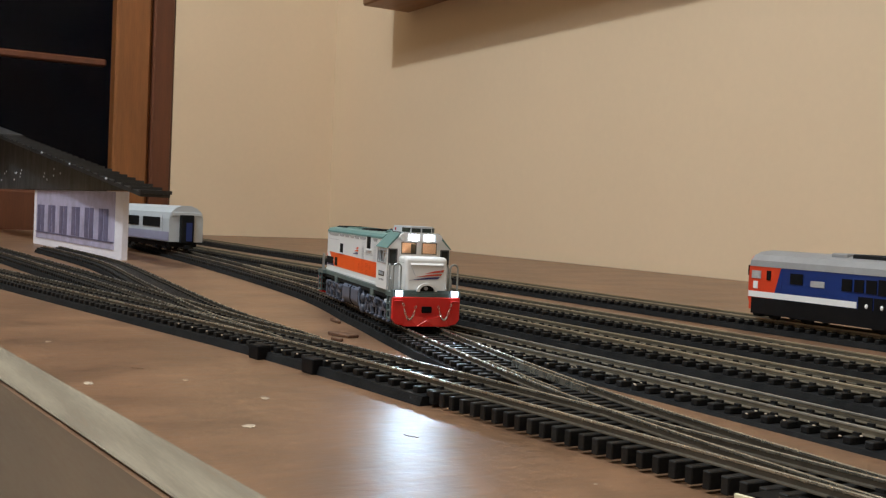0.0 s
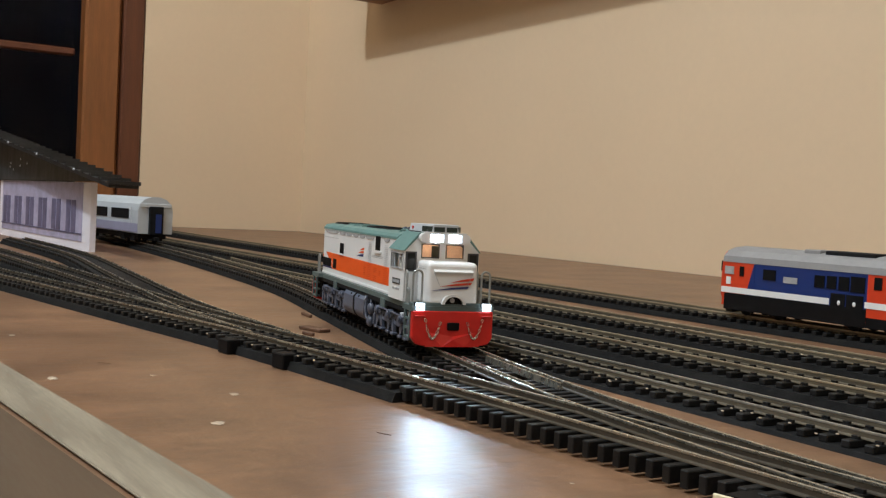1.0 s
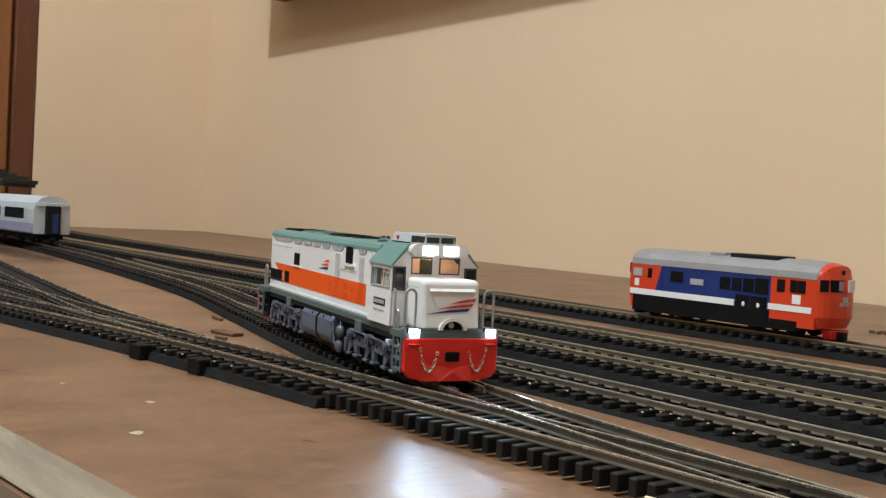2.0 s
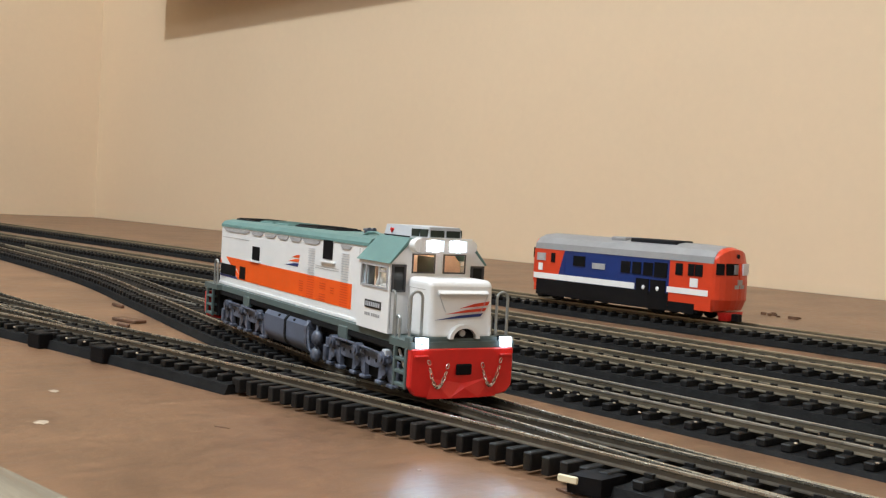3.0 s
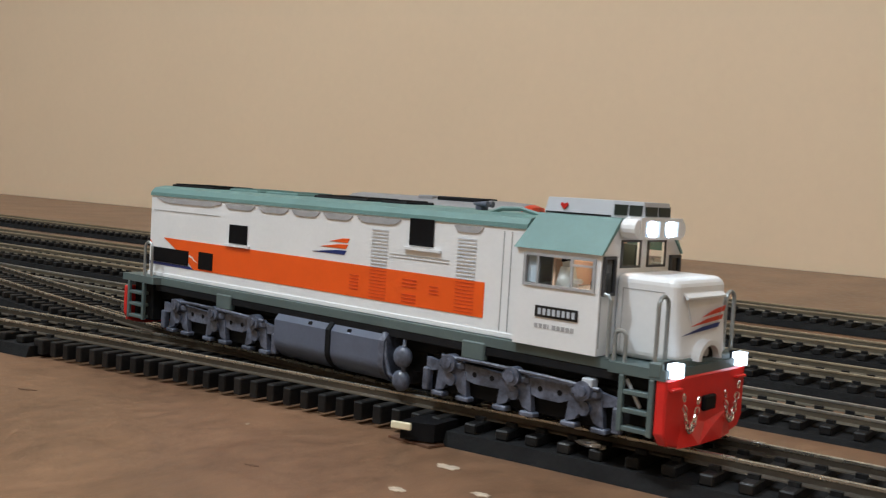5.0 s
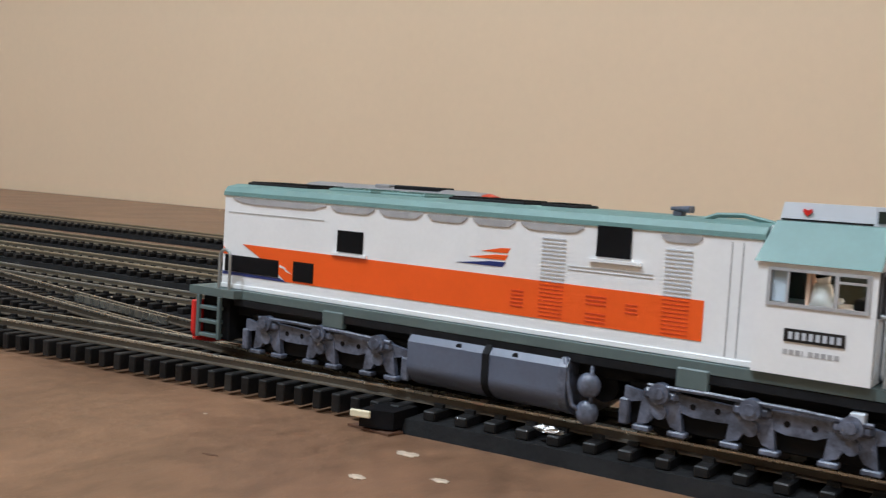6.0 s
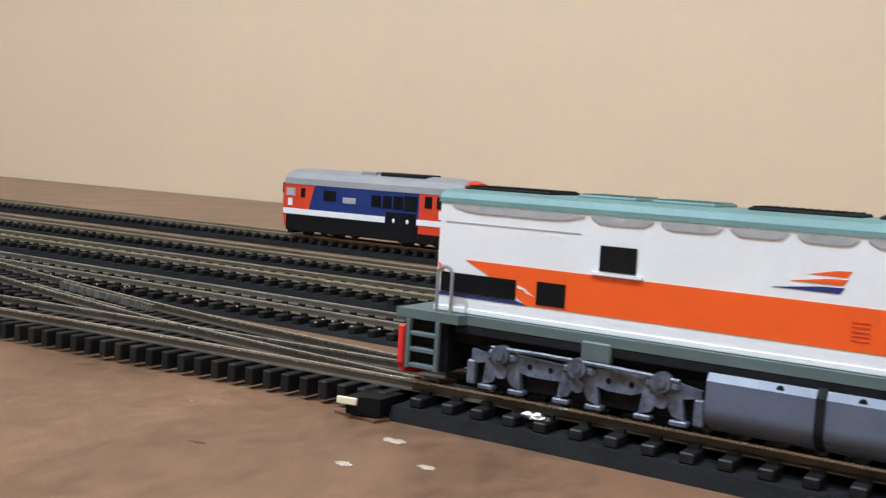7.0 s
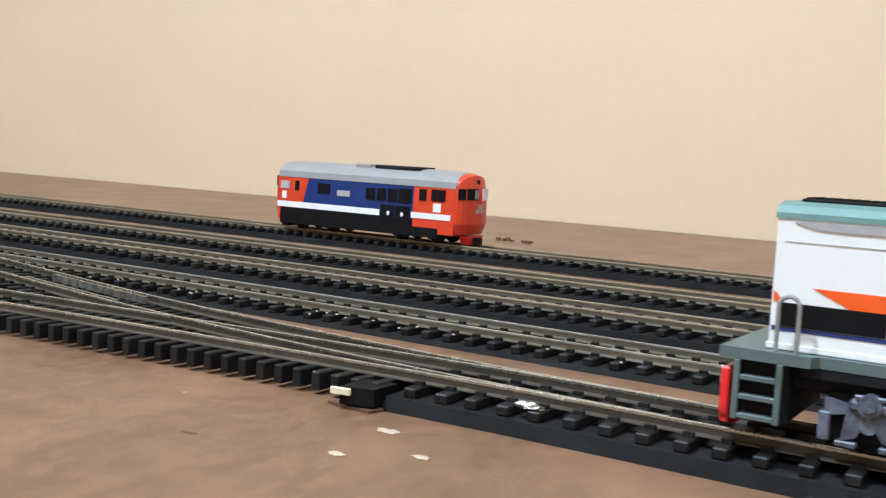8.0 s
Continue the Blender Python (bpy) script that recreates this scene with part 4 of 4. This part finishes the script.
        on_nose("nose_emblem", -2.2, 2.2, 20.2, 23.0, GRIME, 0.5)
        on_nose("nose_ridge", -0.35, 0.35, 12.6, 32.0, REDOR, 0.4)
        on_nose("skirt_line", -10.4, 10.4, 12.0, 12.4, RED, 0.35)
        xe = xb + e * 7.6 * reach
        part("lamp", mm(cyl(B(), (xb + e * 4.6 * reach, 0, 35.4), "x", 1.2, 3.0, 12)), DARK, nob)
        pl = B()
        prism(pl, [(-9, 5.4), (9, 5.4), (7, 0.8), (-7, 0.8)], "x", min(xe - 7 * e, xe - 2.4 * e), max(xe - 7 * e, xe - 2.4 * e))
        part("pilot", mm(pl), RED if e > 0 else DARK, nob)
        part("coupler", mm(box(B(), min(xe - 4 * e, xe + 1.5 * e), max(xe - 4 * e, xe + 1.5 * e), -2.2, 2.2, 0.6, 4.6, 0.4)), DARK, nob)
    roof = B()
    prof = [(-15.3, 31.1), (15.3, 31.1), (14.6, 34.7), (11.4, 38.0), (6.0, 40.1), (0, 40.8), (-6.0, 40.1), (-11.4, 38.0), (-14.6, 34.7)]
    rings = []
    for x, ky, kz in ((x0 - 0.4, 0.985, 0.95), (x0 + 3, 1, 1), (x1 - 14, 1, 1), (x1 + 0.4, 0.985, 0.94)):
        rings.append([roof.verts.new((x, y * ky, 31.1 + (z - 31.1) * kz)) for y, z in prof])
    for one, two in zip(rings, rings[1:]):
        for i in range(len(prof)):
            roof.faces.new((one[i], one[(i + 1) % len(prof)], two[(i + 1) % len(prof)], two[i]))
    roof.faces.new(rings[0]), roof.faces.new(rings[-1][::-1])
    rob = part("roof", mm(roof), GREYROOF, loco, "grey domed roof")
    for a, b, m in ((-14, -3, GREYROOF), (0, 32, DARK)):
        part("roof_hatch", mm(box(B(), a, b, -8, 8, 38.6, 41.6, 0.6)), m, rob)
    for s in (-1, 1):
        lo = lambda y, t: (min(s * y, s * (y + t)), max(s * y, s * (y + t)))
        a, b = lo(half, 0.25)
        slant = prism(B(), [(x0 + 17.0, 8), (x0 + 24.2, 8), (x0 + 24.2, 30.8), (x0 + 23.4, 30.8)], "y", *lo(half, 0.2))
        part("slant_panel", mm(slant), BLUE, body)
        for p0, p1, z0, z1, m, nm in ((x0 - 0.5, x0 + 76, 13.0, 16.4, WHITE, "white_stripe"), (32, 58, 13.4, 16.6, WHITE, "white_stripe"),
                                      (-35.5, -26.5, 22.6, 28.6, BLACK, "side_window"), (0, 6.5, 21.6, 28.2, BLACK, "side_window"), (8, 14, 21.6, 28.4, BLACK, "side_window"),
                                      (15.5, 22, 21.4, 28.6, BLACK, "side_window"), (23, 31.5, 21.0, 29.2, BLACK, "side_window"), (11, 20, 10.4, 19.4, BLACK, "side_grille"), (20.8, 31.0, 10.4, 19.4, BLACK, "side_grille"),
                                      (37, 41.5, 23.4, 29.8, BLACK, "side_window"), (45, 48.8, 23.6, 30.0, BLACK, "side_window"), (49.3, 54, 23.6, 30.0, BLACK, "side_window"),
                                      (-64.5, -57.5, 24.0, 28.6, GRIME, "side_window"), (-53, -50, 23.4, 29.0, BLACK, "side_window"), (-21, -11.5, 22.0, 25.4, GRIME, "builder_plate"), (-63.0, -59.6, 18.0, 22.4, WHITE, "white_mark"), (46.5, 51.5, 17.6, 22.4, WHITE, "white_mark")):
            part(nm, mm(box(B(), p0, p1, *lo(half, 0.36 if m is not BLACK else 0.45), z0, z1)), m, body)
        for x in (16.5, 26):
            part("grab_dot", mm(ball(B(), (x, s * 15.7, 14.6), 1.0, (1, 0.4, 1.3))), WHITE, body)
    for s in (-1, 1):
        part("black_side", mm(box(B(), -64, 33, min(s * 14.9, s * 15.3), max(s * 14.9, s * 15.3), 3.2, 12.7)), BLACK, body)
        part("black_side", mm(box(B(), 33.2, 50, min(s * 14.9, s * 15.2), max(s * 14.9, s * 15.2), 3.2, 8.6)), BLACK, body)
    part("skirt", mm(box(B(), -58, 52, -14.4, 14.4, 3.6, 8.6, 0.5)), DARK, loco, "black underframe")
    for cx in (-40, 34):
        for k in (-1, 1):
            w = B()
            for s in (-1, 1):
                cyl(w, (cx + k * 12, s * 8.0, 5.2), "y", 5.2, 2.0, 20)
                box(w, cx + k * 12 - 3, cx + k * 12 + 3, min(s * 11, s * 14), max(s * 11, s * 14), 2.4, 8, 0.4)
            part("wheelset", mm(w), DARK, loco)
    return loco


# ---- the passenger coach behind the shed ----
def coach():
    c = tagged(empty("passenger_coach", pose(-1.168, 0.3890, RAIL, 0, 0, 4.5) @ Matrix.Diagonal((1.2, 1.2, 1.2, 1))), "pale grey and lilac model passenger coach seen at its end", "coach")
    L = 150
    shell = B()
    prism(shell, [(-16, 9), (16, 9), (16.3, 30), (15, 36), (10, 40.5), (4, 42.6), (-4, 42.6), (-10, 40.5), (-15, 36), (-16.3, 30)], "x", -L, 42)
    body = part("body", mm(shell), COACH, c, "pale grey coach shell")
    for s in (-1, 1):
        part("lilac_band", mm(box(B(), -L, 41.5, min(s * 16.3, s * 16.6), max(s * 16.3, s * 16.6), 10, 18)), LILAC, body)
        for k in range(3):
            x = 18 - k * 60
            part("coach_window", mm(box(B(), x - 48, x, min(s * 16.35, s * 16.7), max(s * 16.35, s * 16.7), 22, 31)), BLACK, body)
        part("door_line", mm(box(B(), 24, 24.6, min(s * 16.3, s * 16.55), max(s * 16.3, s * 16.55), 11, 33)), GRIME, body)
    part("gangway", mm(box(B(), 42, 45.5, -6.5, 6.5, 8, 34, 0.6)), DARK, body, "dark end gangway")
    part("gangway_door", mm(box(B(), 45.5, 45.8, -1.0, 4.5, 10, 27)), BLUE, body)
    part("roof_edge", mm(box(B(), 42, 43, -14.5, 14.5, 33, 36.5, 0.3)), COACH, body)
    part("underframe", mm(box(B(), -L + 4, 36, -13, 13, 4, 8.9, 0.5)), DARK, c)
    for cx in (-L + 40, 8):
        for k in (-1, 1):
            w = B()
            for s in (-1, 1):
                cyl(w, (cx + 13 * k, s * 8, 5.2), "y", 5.2, 2, 18)
                box(w, cx + 13 * k - 5, cx + 13 * k + 5, min(s * 11, s * 13.5), max(s * 11, s * 13.5), 2, 7, 0.4)
            part("wheelset", mm(w), DARK, c)
    part("coupler", mm(box(B(), 42, 48, -2, 2, 3, 6, 0.3)), DARK, c)
    return c


# ---- the engine shed ----
def shed():
    s = tagged(empty("engine_shed", pose(-1.068, 0.314, 0, 0, 0, 4.2) @ pose(1.10, -0.316, 0)), "model engine shed with corrugated roof and white printed card wall", "shed")
    y = 0.316
    xr, xp, xl = -0.985, -1.80, -2.02
    zp, ze = 0.166, 0.066
    roof = B()
    zl = zp - (zp - ze) * (xp - xl) / (xr - xp)
    outline = [(xr, ze), (xp, zp), (xl, zl), (xl, zl + 0.004), (xp, zp + 0.0045), (xr, ze + 0.004)]
    prism(roof, outline, "y", y - 0.022, y + 0.006)
    for k in range(30):
        u0 = k / 30
        x0, z0 = xr + (xp - xr) * u0, ze + (zp - ze) * u0
        box(roof, x0 - 0.003, x0 + 0.003, y - 0.023, y + 0.007, z0 + 0.003, z0 + 0.0065)
    roof_ob = part("roof", roof, TIN, s, "dark corrugated tin roof")
    cap = B()
    prism(cap, [(xp - 0.16, zp - 0.016), (xp, zp + 0.005), (xp + 0.20, zp - 0.019), (xp + 0.20, zp - 0.017), (xp, zp + 0.007), (xp - 0.16, zp - 0.014)], "y", y - 0.034, y + 0.008)
    part("ridge_cap", cap, GABLE, roof_ob, "grey folded ridge sheet")
    gable = B()
    sheet = []
    for k in range(121):
        x = -1.06 - 0.95 * k / 120
        zt = (ze + (zp - ze) * (xr - x) / (xr - xp) if x > xp else zp - (zp - ze) * (xp - x) / (xr - xp)) - 0.001
        d = 0.0026 * (k % 2)
        sheet.append([gable.verts.new((x, y - 0.004 - d + q, z)) for q, z in ((0, 0.0715), (0, zt), (0.0012, zt), (0.0012, 0.0715))])
    for one, two in zip(sheet, sheet[1:]):
        for i in range(4):
            gable.faces.new((one[i], one[(i + 1) % 4], two[(i + 1) % 4], two[i]))
    gable.faces.new(sheet[0]), gable.faces.new(sheet[-1][::-1])
    part("gable", gable, GABLE, s, "dark corrugated gable sheet")
    wl, wr = -1.481, -1.100
    wall_ob = part("card_wall", box(B(), wl, wr, y - 0.002, y + 0.004, 0.0, 0.071), CARD, s, "white card wall with printed windows")
    part("print_field", box(B(), wl + 0.016, wr - 0.026, y - 0.0026, y - 0.0021, 0.009, 0.0705), PRINT, wall_ob, "violet-grey printed brickwork")
    pitch = (wr - 0.026 - wl - 0.024) / 6
    for k in range(6):
        x = wl + 0.024 + k * pitch
        for q in (0, 0.0185):
            part("printed_window", box(B(), x + q, x + q + 0.0150, y - 0.0032, y - 0.0027, 0.018, 0.052), PRINTD, wall_ob)
    part("plinth", box(B(), wl + 0.016, wr - 0.026, y - 0.0032, y - 0.0027, 0.0165, 0.0176), PRINTD, wall_ob)
    # small pale grey flecks on the gable tin and along the roof slope
    rnd = random.Random(11)
    for k in range(20):
        x = -1.32 - 0.50 * rnd.random()
        part("pale_fleck", ball(B(), (x, y - 0.0066, 0.084 + 0.016 * rnd.random()), 0.0011, (1.1, 0.5, 1.3), 8, 6), POD, s)
    for u in (0.13, 0.30, 0.46):
        part("pale_fleck", ball(B(), (xr + (xp - xr) * u, y - 0.023, ze + (zp - ze) * u + 0.004), 0.0014, (1, 1, 1), 8, 6), POD, s)
    return s


# ---- small things on the table ----
def chip(x, y, rx, ry, seed, mat=CHIP, name="paint_chip", label="small bare white spot scraped in the brown table", h=0.0003, turn=0):
    rnd = random.Random(seed)
    out = []
    for k in range(22):
        a = 2 * math.pi * k / 22
        r = rnd.uniform(0.62, 1.05)
        out.append((rx * r * math.cos(a), ry * r * math.sin(a)))
    ob = part(name, prism(B(), out, "z", 0.00005, 0.00014), mat)
    ob.matrix_basis = pose(x, y, 0, 0, 0, turn)
    return tagged(ob, label, "spot", "scraped spots")


def small_things():
    for i, (x, y, a, b) in enumerate(((-0.332, 0.132, 0.0035, 0.0018), (-0.251, 0.159, 0.0030, 0.0020), (-0.1135, 0.2178, 0.0030, 0.0018), (-0.111, 0.1985, 0.0020, 0.0015), (-0.0985, 0.2075, 0.0024, 0.0014),
                                      (-0.44, 0.137, 0.0022, 0.0014), (-0.29, 0.178, 0.0025, 0.0016), (-0.33, 0.164, 0.0016, 0.0010), (-0.165, 0.2125, 0.0006, 0.0005))):
        chip(x, y, a, b, i + 3)
    for i, (x, y, a, b) in enumerate(((-0.322, 0.124, 0.0030, 0.0007), (-0.140, 0.190, 0.0020, 0.0005), (-0.225, 0.196, 0.0030, 0.0006), (-0.075, 0.196, 0.0026, 0.0006), (-0.36, 0.155, 0.0028, 0.0006))):
        chip(x, y, a, b, 40 + i, BROWN, "scratch", "short dark scratch in the brown table top", turn=12 * i)
    for x, y, l, w, turn in ((-0.436, 0.2725, 0.017, 0.0065, 12), (-0.494, 0.2945, 0.014, 0.0018, -6), (-0.420, 0.262, 0.008, 0.0015, 14), (-0.120, 0.2735, 0.006, 0.0016, -4), (-0.104, 0.2745, 0.005, 0.0014, 20)):
        bm = box(B(), -l / 2, l / 2, -w / 2, w / 2, 0.0001, 0.0016, 0.0003)
        ob = part("wood_scrap", bm, BROWN)
        ob.matrix_basis = pose(x, y, 0, 0, 0, turn)
        tagged(ob, "little dark brown offcut lying on the table", "scrap", "offcuts")
    deb = B()
    rnd = random.Random(21)
    for k in range(11):
        u, w = rnd.uniform(-0.016, 0.014), rnd.uniform(-0.006, 0.006)
        l, d = rnd.uniform(0.0015, 0.006), rnd.uniform(0.0008, 0.0022)
        box(deb, u, u + l, w, w + d, 0.0001, rnd.uniform(0.0008, 0.0022))
    ob = part("debris", deb, BROWN)
    ob.matrix_basis = pose(-0.341, 0.690, 0, 0, 0, -8)
    tagged(ob, "scatter of dark broken bits on the bare table", "debris")
    wedge = prism(B(), [(-0.1365, 0.2275), (-0.1245, 0.2262), (-0.1235, 0.2305), (-0.134, 0.2320)], "z", 0.0001, 0.0006)
    tagged(part("wood_wedge", wedge, BROWN), "thin reddish-brown packing piece under the turnout end", "packing")
    foil = B()
    rnd = random.Random(5)
    bmesh.ops.create_icosphere(foil, subdivisions=3, radius=1)
    for v in foil.verts:
        v.co = Vector((v.co.x * 0.0034, v.co.y * 0.0013, 0.0006 + v.co.z * 0.0007)) * rnd.uniform(0.75, 1.15)
    ob = part("foil_scrap", foil, FOIL)
    ob.matrix_basis = pose(-0.0915, 0.2365, 0.0052)
    tagged(ob, "crumpled shiny solder blob beside the near rail", "foil")
    for k in range(26):
        x = -0.30 + rnd.uniform(-0.12, 0.22)
        bm = B()
        ball(bm, (0, 0, 0.0002), 0.00045, (1.3, 0.9, 0.6), 6, 4)
        ob = part("glue_crumb", bm, CHIP)
        ob.matrix_basis = pose(x, 0.3035 + rnd.uniform(0, 0.009), 0.0034)
        tagged(ob, "tiny pale glue crumb on the yard track bed", "crumb", "glue crumbs")
    for k, (x, y) in enumerate(((-0.372, 0.2085), (-0.360, 0.2110), (-0.349, 0.2130), (-0.337, 0.2155), (-0.329, 0.2165), (-0.318, 0.2180), (-0.395, 0.2050), (-0.410, 0.2030), (-0.425, 0.2010), (-0.44, 0.199), (-0.455, 0.197))):
        bm = B()
        ball(bm, (0, 0, 0.0), 0.0005, (1.4, 0.8, 0.7), 8, 5)
        ob = part("glue_crumb", bm, CHIP)
        ob.matrix_basis = pose(x, y, 0.0052)
        tagged(ob, "tiny pale glue crumb on the near sleepers", "crumb", "glue crumbs")
    for x, y in ((-0.374, 0.2070), (-0.334, 0.2135)):
        bm = box(B(), -0.004, 0.004, -0.003, 0.003, 0.0001, 0.0058, 0.0004)
        ob = part("track_clip", bm, BLACK)
        ob.matrix_basis = pose(x, y, 0, 0, 0, 8)
        tagged(ob, "small black joining clip at the track edge", "clip", "joining clips")


shed()
coach()
blue_locomotive()
LOCO = white_locomotive()
small_things()

# ---- sleepers that can be told apart ----
for thing, m, me in later_sleepers:
    ob = new("sleeper", me)
    ob.parent = thing
    ob.matrix_basis = m


def motions():
    rows = [(0.0, -0.4822, 0.3149, -12.6), (0.5, -0.4400, 0.3025, -12.8), (1.0, -0.4008, 0.2930, -12.8), (1.75, -0.3510, 0.2825, -12.7), (2.5, -0.3048, 0.2742, -12.6), (3.0, -0.2785, 0.2704, -12.7),
            (3.5, -0.2468, 0.2654, -12.6), (4.0, -0.2171, 0.2612, -11.1), (4.75, -0.1750, 0.2552, -6.8), (5.5, -0.1320, 0.2512, -3.0), (6.0, -0.1030, 0.2512, -1.0), (6.5, -0.0665, 0.2500, -0.7),
            (7.0, -0.0322, 0.2510, 0.0), (7.5, 0.0055, 0.2510, 0.0), (8.0, 0.0410, 0.2510, 0.0)]
    walk(LOCO, [(t, pose(x, y, RAIL, 0, 0, a)) for t, x, y, a in rows])


motions()
